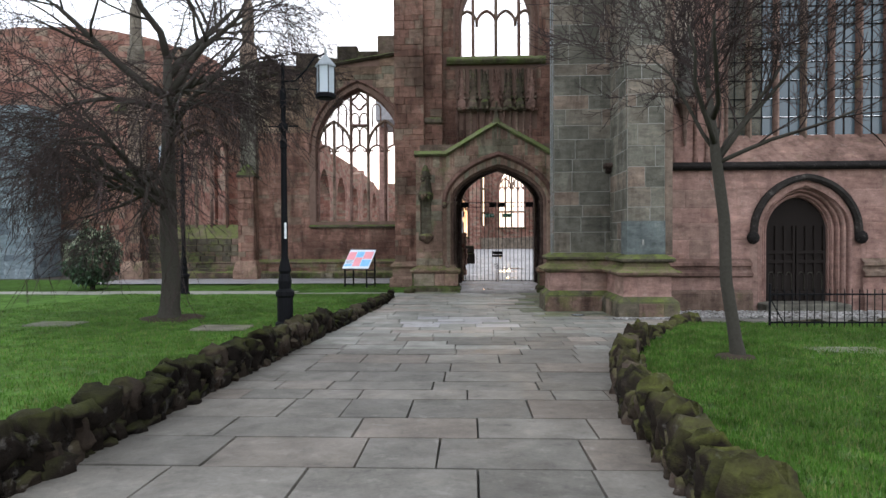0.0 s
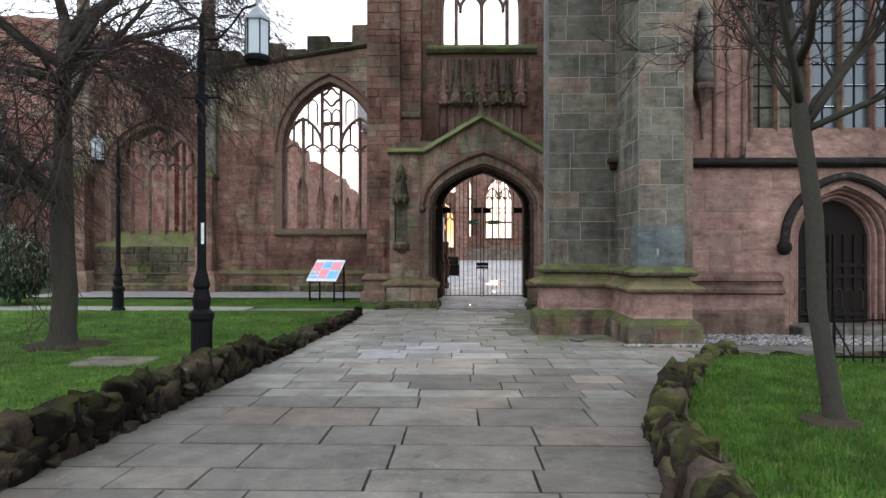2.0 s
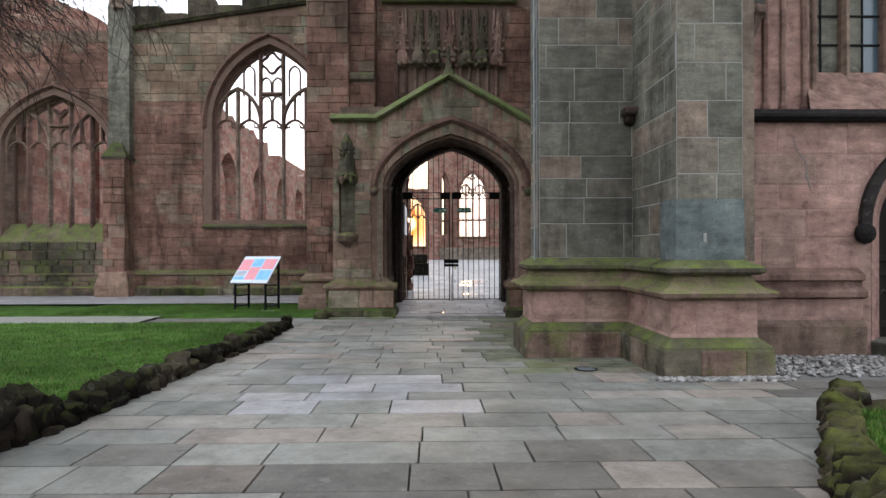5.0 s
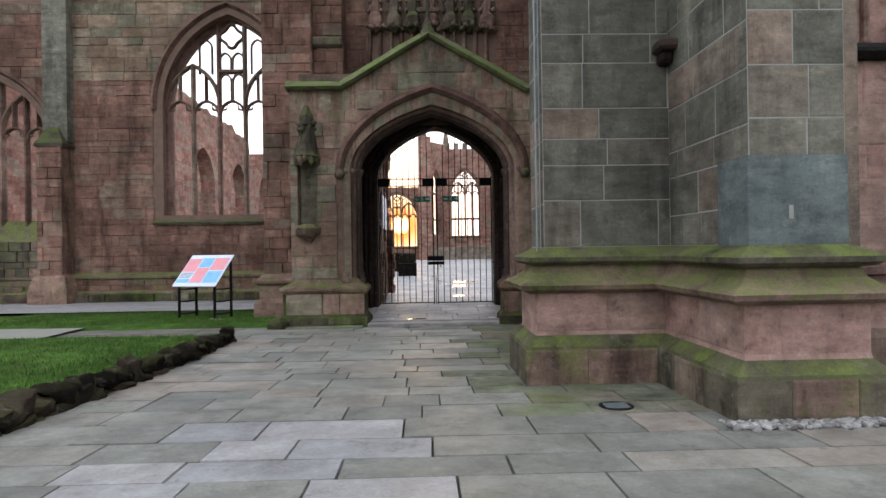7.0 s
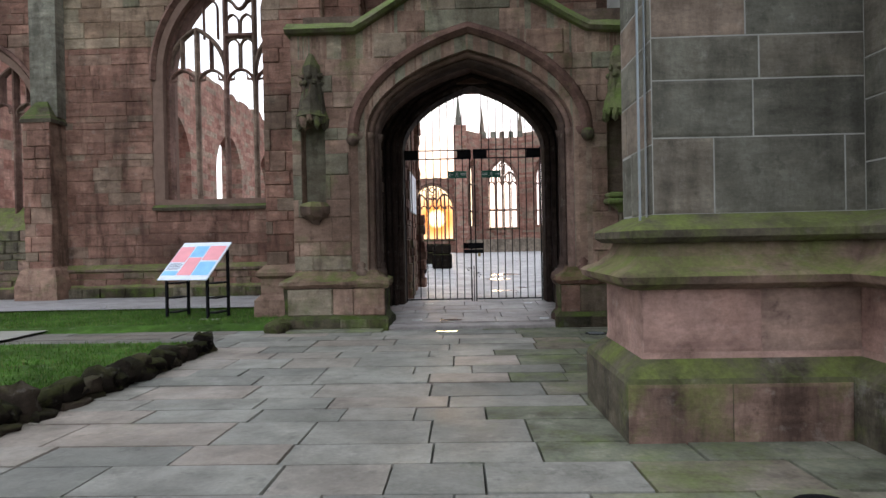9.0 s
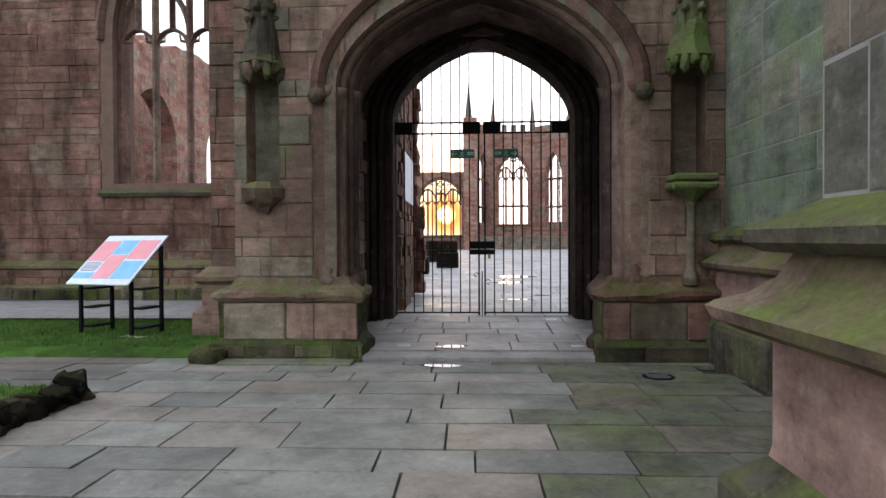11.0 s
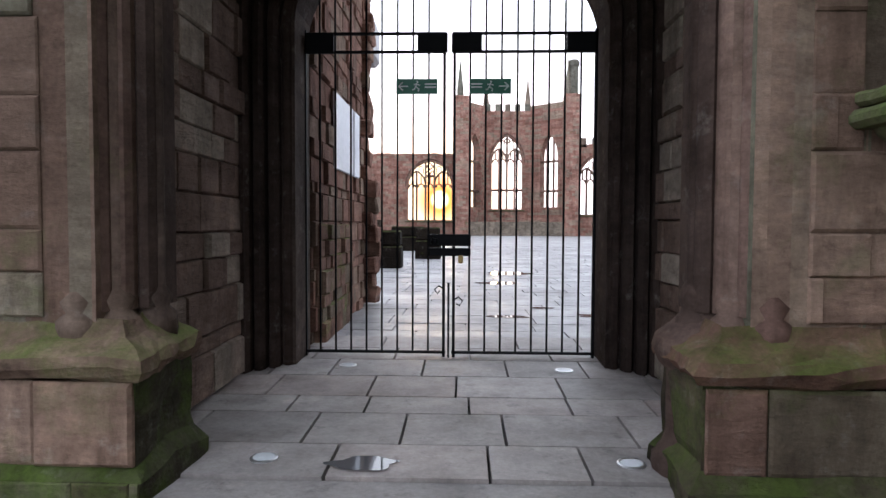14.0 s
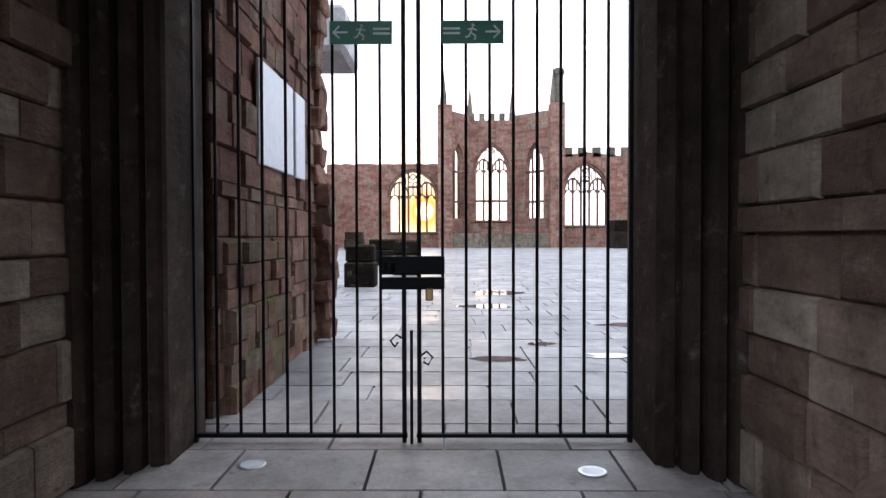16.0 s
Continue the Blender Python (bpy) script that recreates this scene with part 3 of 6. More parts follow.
for x in (5.15, 5.45, 6.05, 6.35, 6.7, 6.86):
    bm = bmesh.new()
    lathe(bm, [(0.08, 3.42), (0.08, 3.55), (0.05, 3.62), (0.05, 13)], 8, (x, 16.93, 0))
    part("wall_shaft", bm, MOULD, south)
part("niche_pedestal", lathe(bmesh.new(), [(0.04, 3.9), (0.06, 4.6), (0.1, 4.7), (0.2, 4.95), (0.26, 5.0), (0.26, 5.12)], 8, (5.75, 16.85, 0)), DARK, south, "carved corbel under a niche figure")
part("niche_back", boxed(5.5, 6.0, 16.9, 16.96, 5.1, 8), DARK, south)
bm = bmesh.new()
lathe(bm, [(0.2, 5.12), (0.22, 5.3), (0.17, 5.8), (0.2, 6.2), (0.14, 6.5), (0.06, 6.55), (0.1, 6.65), (0.11, 6.78), (0.03, 6.9)], 10, (5.75, 16.8, 0))
st = part("statue", bm, SLATE, None, smooth=True)
tagged(st, "weathered grey stone niche figure on a carved corbel", "statue")
GLASS_M, gn, gl, gp = material("leaded_glass")
gp.inputs["Base Color"].default_value = (0.06, 0.085, 0.10, 1)
gp.inputs["Roughness"].default_value, gp.inputs["Specular IOR Level"].default_value = 0.18, 0.8
win = thing("window_south", "tall leaded church window with stone mullions", "window", kind="structure")
for k in range(6):
    xa = WINS[0] + k * 0.73
    for j in range(10):
        part("pane", boxed(xa + 0.02, xa + 0.3, 17.4, 17.41, 4.24 + j * 0.5, 4.72 + j * 0.5), GLASS_M, win)
        part("pane", boxed(xa + 0.32, xa + 0.6, 17.4, 17.41, 4.24 + j * 0.5, 4.72 + j * 0.5), GLASS_M, win)
    bm = bmesh.new()
    box(bm, xa + 0.3, xa + 0.32, 17.37, 17.42, 4.2, 9.3)
    for j in range(11):
        box(bm, xa, xa + 0.62, 17.365, 17.42, 4.2 + j * 0.5, 4.225 + j * 0.5)
    part("glazing_bar", bm, IRON, win)
    part("mullion", sweep([(xa + 0.67, 4.1), (xa + 0.67, 13)], bar(0.12, 0.3), 17.35), MOULD, win)

door = thing("door_1", "closed dark oak double door with carved panels", "door", kind="structure")
bm = holed_wall("leaf", DOOR[0] - 0.82, DOOR[0] + 0.82, -0.28, lambda x: 1.6 + arch_z(x - DOOR[0], 0.83, 0.95), 17.02, 17.1, [], WOOD, parent=door, step=0.1)
for s in (-1, 1):
    for z in (-0.1, 0.75, 1.0):
        part("rail", boxed(DOOR[0] + min(s * 0.05, s * 0.76), DOOR[0] + max(s * 0.05, s * 0.76), 16.97, 17.02, z, z + 0.1, bevel=0.01), WOOD, door)
    for u in (0.05, 0.28, 0.51, 0.74):
        part("stile", boxed(DOOR[0] + s * u - 0.03, DOOR[0] + s * u + 0.03, 16.96, 17.02, -0.26, 1.75), WOOD, door)
        if u < 0.7:
            part("tracery_panel", sweep(arch_path(DOOR[0] + s * (u + 0.115), 0.08, 0.05, 0.4, 0.12, 6), bar(0.03, 0.04), 17.0), BARK, door)

# ---- porch ----
CX = 1.06
PORCH_MOSS = stone("mossy_porch_stone", (0.2, 0.115, 0.085), (0.28, 0.17, 0.13), (0.2, 0.16, 0.115), soot=0.6, moss=0.3, top_moss=0.65, moss_col=(0.09, 0.13, 0.025), bump=0.9)
porch = thing("porch", "weathered red sandstone gabled porch with a moulded pointed arch", "porch", kind="structure")
OUT = (CX, 1.56, -0.6, 2.8, 1.18)
GABLE = [(-1.95, 4.42), (-0.8, 4.42), (CX - 0.06, 5.5), (3.0, 4.36), (3.95, 4.3)]


def gable(x):
    for (xa, za), (xb, zb) in zip(GABLE, GABLE[1:]):
        if xa <= x <= xb:
            return za + (zb - za) * (x - xa) / (xb - xa)
    return 4.3


holed_wall("front", -1.9, 3.95, -0.7, gable, 22.42, 22.9, [(CX, 1.72, -0.7, 2.8, 1.32), (-1.55, 0.2, 1.58, 2.85, 0.12), (3.52, 0.2, 1.66, 2.85, 0.12)], PORCH, parent=porch, step=0.12)
ashlar(porch, (-1.9, 22.42, 0), 0, 5.84, 0.5, 5.3, PORCH, 0.33, 0.5, 0.022, holes=[(CX + 1.9, 2.0, -1, 2.8, 1.6), (0.35, 0.2, 1.5, 2.75, 0.25), (5.42, 0.2, 1.6, 2.75, 0.25)], ztop=lambda u: gable(u - 1.9), joint=0.005, vary=0.4, seed=21)
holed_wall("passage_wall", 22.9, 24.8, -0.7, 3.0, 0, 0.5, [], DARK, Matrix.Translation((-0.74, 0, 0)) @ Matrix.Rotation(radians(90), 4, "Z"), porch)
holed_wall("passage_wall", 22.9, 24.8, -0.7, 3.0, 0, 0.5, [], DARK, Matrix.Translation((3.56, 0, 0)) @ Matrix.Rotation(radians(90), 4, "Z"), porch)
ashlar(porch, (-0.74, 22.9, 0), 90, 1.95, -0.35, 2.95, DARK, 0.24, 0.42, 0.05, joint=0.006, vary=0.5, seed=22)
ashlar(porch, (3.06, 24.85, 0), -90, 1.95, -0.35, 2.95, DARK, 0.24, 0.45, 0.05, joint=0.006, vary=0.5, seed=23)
# vault over the passage
bm = bmesh.new()
vp = arch_path(1.16, 1.92, 2.9, 2.9, 1.5)
ra = [[bm.verts.new((x, y, z)) for x, z in vp] for y in (22.6, 25.0)]
rb = [[bm.verts.new((1.16 + (x - 1.16) * 1.12, y, z + 0.3)) for x, z in vp] for y in (22.6, 25.0)]
for r0, r1 in (ra, rb):
    for i in range(len(vp) - 1):
        bm.faces.new((r0[i], r0[i + 1], r1[i + 1], r1[i]))
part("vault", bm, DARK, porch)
part("roof", boxed(-1.8, 3.7, 22.9, 24.9, 4.62, 4.9), COPE, porch)
part("side_wall", boxed(-1.9, -1.25, 22.9, 24.9, -0.7, 4.42), PORCH, porch)
# archivolt orders
for k, (o, q) in enumerate(((-0.02, 0.30), (0.06, 0.2), (0.14, 0.1))):
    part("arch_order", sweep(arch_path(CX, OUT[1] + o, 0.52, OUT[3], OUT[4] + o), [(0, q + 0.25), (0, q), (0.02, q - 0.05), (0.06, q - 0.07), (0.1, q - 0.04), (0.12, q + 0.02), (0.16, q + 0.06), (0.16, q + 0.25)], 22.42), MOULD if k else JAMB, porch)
part("hood_mould", sweep(arch_path(CX, OUT[1] + 0.3, OUT[3] - 0.1, OUT[3], OUT[4] + 0.42), [(-0.02, 0.03), (-0.02, -0.05), (0.05, -0.13), (0.12, -0.1), (0.2, 0.03)], 22.42), MOULD, porch)
for s in (-1, 1):
    for k, (o, q, r) in enumerate(((0.02, 0.36, 0.06), (0.15, 0.18, 0.065), (0.28, 0.06, 0.06))):
        x = CX + s * (OUT[1] + o)
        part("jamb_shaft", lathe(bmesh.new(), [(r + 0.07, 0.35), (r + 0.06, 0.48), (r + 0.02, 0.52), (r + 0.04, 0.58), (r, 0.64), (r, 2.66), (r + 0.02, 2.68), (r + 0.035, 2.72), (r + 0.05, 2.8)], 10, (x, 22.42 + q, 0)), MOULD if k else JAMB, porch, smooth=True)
    bm = bmesh.new()
    bmesh.ops.create_icosphere(bm, subdivisions=2, radius=0.11, matrix=Matrix.Translation((CX + s * 1.93, 22.34, 2.66)))
    part("label_stop", bm, COPE, porch)
# stepped pier plinths either side
for foot, end in (([(-0.52, 22.95), (-0.52, 22.42), (-1.9, 22.42), (-1.9, 24.9)], 1), ([(3.95, 22.42), (2.64, 22.42), (2.64, 22.95)], -1)):
    foot = foot[::-1]
    part("pier_base", eroded(band(foot, [(-0.75, 0.22), (-0.3, 0.22), (-0.22, 0.14), (0.2, 0.14)])), BASE_MOSS, porch)
    part("pier_moulding", eroded(band(foot, [(0.2, 0.13), (0.22, 0.18), (0.27, 0.215), (0.33, 0.2), (0.37, 0.12), (0.41, 0.05), (0.48, 0.0)]), 0.04, 9, 5.0), PORCH_MOSS, porch, "worn moulded pier ledge with moss")
ashlar(porch, (-2.04, 22.28, 0), 0, 1.66, -0.25, 0.2, PORCH, 0.45, 0.5, 0.035, joint=0.010, seed=24, vary=0)
ashlar(porch, (-2.12, 22.2, 0), 0, 1.8, -0.6, -0.3, BASE_MOSS, 0.17, 0.4, 0.03, seed=25, vary=0.2)
ashlar(porch, (2.42, 22.2, 0), 0, 1.5, -0.6, -0.3, BASE_MOSS, 0.3, 0.6, 0.03, seed=27, vary=0)
ashlar(porch, (2.5, 22.28, 0), 0, 1.4, -0.25, 0.2, PORCH_MOSS, 0.45, 0.5, 0.035, joint=0.010, seed=26, vary=0)
part("coping", eroded(sweep(GABLE, [(0, -0.14), (0.05, -0.2), (0.1, -0.16), (0.12, -0.1), (0.2, -0.02), (0.2, 0.4), (0, 0.4)], 22.42), 0.014), GREEN_COPE, porch, "green mossy stepped gable coping")
for nx in (-1.55, 3.52):
    part("niche_back", boxed(nx - 0.19, nx + 0.19, 22.7, 22.74, 1.45, 3.05), PORCH, porch)
    bm = bmesh.new()
    lathe(bm, [(0.18, 2.98), (0.27, 3.04), (0.24, 3.14), (0.2, 3.4), (0.17, 3.5), (0.15, 3.9), (0.05, 4.1)], 8, (nx, 22.42, 0))
    for a in range(7):                                # drooping leaf tips under the canopy
        t = math.pi * a / 6
        bmesh.ops.create_icosphere(bm, subdivisions=1, radius=0.09, matrix=Matrix.Translation((nx + 0.22 * math.cos(t), 22.4 - 0.2 * math.sin(t), 2.95 + 0.05 * (a % 2))) @ Matrix.Diagonal((0.75, 0.75, 1.5 - 0.5 * (a % 2), 1)))
        bmesh.ops.create_cone(bm, segments=5, radius1=0.06, radius2=0.01, depth=0.55, matrix=Matrix.Translation((nx + 0.18 * math.cos(t), 22.42 - 0.17 * math.sin(t), 3.3)))
        bmesh.ops.create_icosphere(bm, subdivisions=1, radius=0.055, matrix=Matrix.Translation((nx + 0.17 * math.cos(t), 22.4 - 0.16 * math.sin(t), 3.6 + 0.12 * (a % 2))))
    part("niche_canopy", eroded(bm, 0.035, 1, 7.0), GREEN if nx < 0 else GREEN_COPE, porch, "eroded carved stone canopy")
# left niche: a ragged mossy bracket; right niche: a moulded shelf on a thin shaft
bm = bmesh.new()
lathe(bm, [(0.07, 1.27), (0.12, 1.33), (0.2, 1.4), (0.25, 1.46), (0.26, 1.56), (0.22, 1.62)], 8, (-1.54, 22.38, 0))
part("niche_corbel", eroded(bm, 0.045, 3, 7.0), GREEN, porch, "mossy carved niche bracket")
bm = bmesh.new()
box(bm, 3.27, 3.77, 22.12, 22.6, 1.6, 1.68, bevel=0.02)
box(bm, 3.24, 3.76, 22.1, 22.6, 1.49, 1.585, bevel=0.03)
lathe(bm, [(0.05, 1.34), (0.08, 1.4), (0.17, 1.46), (0.2, 1.5)], 8, (3.52, 22.33, 0))
part("niche_shelf", eroded(bm, 0.014, 2, 6.0), GREEN_COPE, porch, "green moulded niche shelf")
part("niche_shaft", lathe(bmesh.new(), [(0.085, 0.4), (0.085, 0.52), (0.055, 0.58), (0.048, 0.9), (0.055, 0.92), (0.048, 0.95), (0.048, 1.3), (0.075, 1.36)], 10, (3.52, 22.33, 0)), TAN, porch, "thin pale niche shaft", smooth=True)
# bell-shaped bases that swell out at the corners of the arch
for s in (-1, 1):
    bm = lathe(bmesh.new(), [(0.29, -0.6), (0.28, -0.34), (0.22, -0.26), (0.2, -0.2), (0.2, 0.16), (0.26, 0.22), (0.29, 0.3), (0.27, 0.37), (0.19, 0.43), (0.13, 0.5), (0.11, 0.56), (0.135, 0.6), (0.12, 0.65), (0.09, 0.7)], 16, (CX + s * (1.63 if s > 0 else 1.75), 22.8, 0))
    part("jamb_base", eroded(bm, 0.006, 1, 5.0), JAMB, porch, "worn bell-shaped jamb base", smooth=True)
cross = part("finial_cross", merge(merge(lathe(bmesh.new(), [(0.2, 5.55), (0.1, 5.75), (0.055, 5.95), (0.05, 6.3), (0.02, 6.36)], 8, (1.0, 22.45, 0)), boxed(0.8, 1.2, 22.41, 22.49, 6.05, 6.15, bevel=0.02)), boxed(0.95, 1.05, 22.41, 22.49, 5.9, 6.36, bevel=0.02)), COPE, porch, "weathered stone cross finial")

# gate arch at the back of the passage
gatewall = thing("wall_gate_arch", "dark moulded stone arch holding the iron gate", "wall", kind="structure")
GA = (1.17, 1.47, -0.7, 2.9, 1.28)
holed_wall("arch_wall", -0.9, 3.3, -0.7, 5.2, 25.05, 25.6, [GA], DEEP_BROWN, parent=gatewall)
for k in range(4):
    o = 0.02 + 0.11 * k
    part("arch_order", sweep(arch_path(1.17, 1.47 + o, -0.5, 2.9, 1.28 + o), [(0, 0.5), (0, 0.02 - 0.1 * k), (0.03, -0.04 - 0.1 * k), (0.08, -0.04 - 0.1 * k), (0.1, 0.0 - 0.1 * k), (0.1, 0.5)], 25.05), DEEP_BROWN, gatewall)

# ---- wall above the porch, with the tall unglazed window ----
west = thing("wall_tower_west", "red sandstone tower wall with eroded blind panels and a tall unglazed window", "wall", kind="structure")
WW = (1.12, 1.38, 8.7, 10.2, 2.2)
holed_wall("wall_face", -1.1, 3.75, 4.2, 16, 24.95, 25.9, [WW], BED, parent=west)
ashlar(west, (-1.1, 24.95, 0), 0, 4.85, 4.9, 8.3, RED, 0.32, 0.5, 0.022, holes=[(2.22, 1.6, 5.8, 8.2, 0.1)], joint=0.010, seed=31)
ashlar(west, (-1.1, 24.95, 0), 0, 4.85, 8.8, 13, RED, 0.36, 0.5, 0.022, holes=[(2.22, 1.7, 8, 10.2, 2.6)], joint=0.010, seed=32, single=False)
part("sill", sweep([(-0.85, 8.36), (3.05, 8.36)], [(0, 0.02), (0, -0.2), (0.1, -0.3), (0.17, -0.3), (0.34, 0.02)], 24.95), GREEN_COPE, west, "green mossy window sill")
rnd = random.Random(77)
part("blind_back", boxed(-0.55, 2.95, 24.958, 24.99, 5.0, 8.3), DEEP_BROWN, west, "dark recessed panel back")
for k in range(12):                                   # worn shafts between and below the canopies
    x = -0.42 + k * 0.262
    part("blind_rib", eroded(sweep([(x, 4.9), (x, 6.5)], bar(0.11, 0.2), 24.93), 0.02, 6, 5.0), MOULD, west)
for k in range(7):
    x = -0.26 + k * 0.46
    bm = bmesh.new()
    for dx in (-0.11, 0.11):
        merge(bm, sweep([(x + dx, 6.95), (x + dx, 8.15)], bar(0.09, 0.22), 24.9))
    for j in range(5):                                # crockets up the spire
        z = 7.0 + 0.23 * j
        for dx in (-1, 1):
            bmesh.ops.create_icosphere(bm, subdivisions=1, radius=0.075 - 0.008 * j, matrix=Matrix.Translation((x + dx * (0.15 - 0.02 * j), 24.8, z)))
    lathe(bm, [(0.04, 6.45), (0.15, 6.55), (0.2, 6.68), (0.19, 6.82), (0.12, 6.95), (0.13, 7.3), (0.08, 7.6), (0.02, 8.1)], 7, (x, 24.82, 0))
    for j in range(4):
        bmesh.ops.create_icosphere(bm, subdivisions=1, radius=0.085, matrix=Matrix.Translation((x + 0.17 * math.cos(math.pi * j / 3), 24.8 - 0.17 * math.sin(math.pi * j / 3), 6.6 + rnd.uniform(-0.08, 0.04))))
    part("blind_canopy", eroded(bm, 0.03, 1, 6.0), COPE if k % 3 else MOULD, west, "eroded carved canopy stump")
for x in (0.2, 1.12, 2.04):
    part("mullion", sweep([(x, 8.6), (x, 12.2)], bar(0.13, 0.3), 25.3), MOULD, west)
for k in range(4):
    part("light_head", sweep(arch_path(-0.03 + 0.77 * k, 0.38, 10.0, 10.1, 0.5, 8), bar(0.1, 0.25), 25.3), MOULD, west)
part("window_moulding", sweep(arch_path(WW[0], WW[1] + 0.05, 8.6, WW[3], WW[4] + 0.05), [(0, 0.5), (0, 0.05), (0.08, -0.08), (0.2, -0.02), (0.25, 0.05), (0.25, 0.5)], 24.95), MOULD, west)
for (x0, x1, y0, zt, zb, sd) in ((-2.85, -1.72, 23.95, 12.5, -0.7, 33), (-1.72, -1.02, 24.25, 15, 4.2, 34)):
    part("pier", boxed(x0, x1, y0, 25.9, zb, zt), RED, west)
    ashlar(west, (x1, y0, 0), 90, 0.7, max(zb, 0.5), zt, RED, 0.34, 0.4, 0.02, single=False, seed=sd + 20)
    ashlar(west, (x0, y0, 0), 0, x1 - x0, max(zb, 0.5), zt, RED, 0.3, 0.5, 0.03, joint=0.004, vary=0.4, seed=sd)
part("pier_offset", boxed(-1.75, -1.0, 24.12, 24.4, 5.9, 6.15, bevel=0.06), COPE, west)
part("pier_plinth", band([(-2.85, 25.5), (-2.85, 23.95), (-1.7, 23.95)], [(-0.7, 0.22), (-0.1, 0.2), (0, 0.1), (0.3, 0.1), (0.36, 0.18), (0.42, 0.18), (0.6, 0)]), PORCH, west)

# ---- ruined aisle wall ----
aisle = thing("wall_aisle", "ruined red sandstone aisle wall with unglazed traceried windows and battlements", "wall", kind="structure")
W1, W2 = (-5.12, 2.02, 2.25, 5.6, 2.85), (-12.6, 1.85, 1.6, 4.9, 1.75)


def aisle_top(x):
    return 10.0 + 0.16 * (x + 3.5) if x > -10.2 else 8.9


holed_wall("wall_face", -15.9, -2.6, -0.8, aisle_top, 28.8, 29.7, [W1, W2], BED, parent=aisle)
ashlar(aisle, (-9.9, 28.8, 0), 0, 7.3, 0.45, 6.4, RED, 0.27, 0.8, 0.022, holes=[(4.78, 2.3, 2.0, 5.6, 3.15)], ztop=lambda u: aisle_top(u - 9.9), joint=0.004, vary=0.45, seed=41)
ashlar(aisle, (-9.9, 28.8, 0), 0, 7.3, 6.4, 10.3, TAN, 0.3, 0.7, 0.03, holes=[(4.78, 2.3, 2.0, 5.6, 3.15)], ztop=lambda u: aisle_top(u - 9.9), joint=0.004, vary=0.45, seed=44)
ashlar(aisle, (-15.9, 28.8, 0), 0, 5.2, 0.45, 8.8, RED, 0.33, 0.8, 0.022, holes=[(3.3, 2.05, 1.5, 4.9, 2.0)], joint=0.010, seed=42, single=False)
part("plinth", band([(-15.9, 28.8), (-2.85, 28.8)], [(-0.8, 0.3), (-0.1, 0.3), (0, 0.2), (0.3, 0.2), (0.34, 0.26), (0.4, 0.26), (0.52, 0)]), GREEN, aisle)
ashlar(aisle, (-9.8, 28.59, 0), 0, 7.0, -0.1, 0.3, PORCH_MOSS, 0.2, 0.6, 0.03, joint=0.01, vary=0.2, seed=46)
ashlar(aisle, (-9.8, 28.49, 0), 0, 7.0, -0.6, -0.12, BASE_MOSS, 0.24, 0.6, 0.05, joint=0.01, vary=0.3, seed=47)
part("string_course", sweep([(-10.2, 8.93 - 0.1), (-2.7, 10.0)], [(0, 0.02), (0, -0.12), (0.1, -0.2), (0.2, 0.02)], 28.8), COPE, aisle)
x = -9.9
k = 0
while x < -2.8:
    w = 0.95 if x < -5 else 2.2
    h = (0.75 if k % 2 == 0 else 0.35) if x < -5 else 0.8
    zb = aisle_top(x)
    part("merlon" if h > 0.5 else "parapet", boxed(x, x + w, 28.85, 29.3, zb - 0.05, zb + h + 0.16 * w * 0.5, bevel=0.04), COPE, aisle)
    x += w
    k += 1
for px in (-10.58, -15.9):
    part("buttress", boxed(px, px + 0.74, 28.15, 28.85, -0.8, 4.5), RED, aisle)
    ashlar(aisle, (px, 28.15, 0), 0, 0.74, 0.4, 4.4, RED, 0.34, 0.6, 0.035, joint=0.010, seed=43)
    part("buttress_offset", band([(px, 28.8), (px, 28.15), (px + 0.74, 28.15), (px + 0.74, 28.8)], [(4.3, 0.05), (4.4, 0.05), (4.9, -0.22)]), COPE, aisle)
    part("buttress", boxed(px + 0.05, px + 0.77, 28.4, 28.85, 4.5, 9.6), GREY, aisle)
    part("buttress_plinth", band([(px, 28.8), (px, 28.15), (px + 0.74, 28.15), (px + 0.74, 28.8)], [(-0.8, 0.2), (0, 0.2), (0.4, 0.1), (0.5, 0)]), PORCH, aisle)
    part("pinnacle", lathe(bmesh.new(), [(0.42, 9.5), (0.42, 10.3), (0.3, 10.5), (0.28, 12.2), (0.2, 12.4), (0.02, 14.6)], 4, (px + 0.4, 28.6, 0)), GREY, aisle)


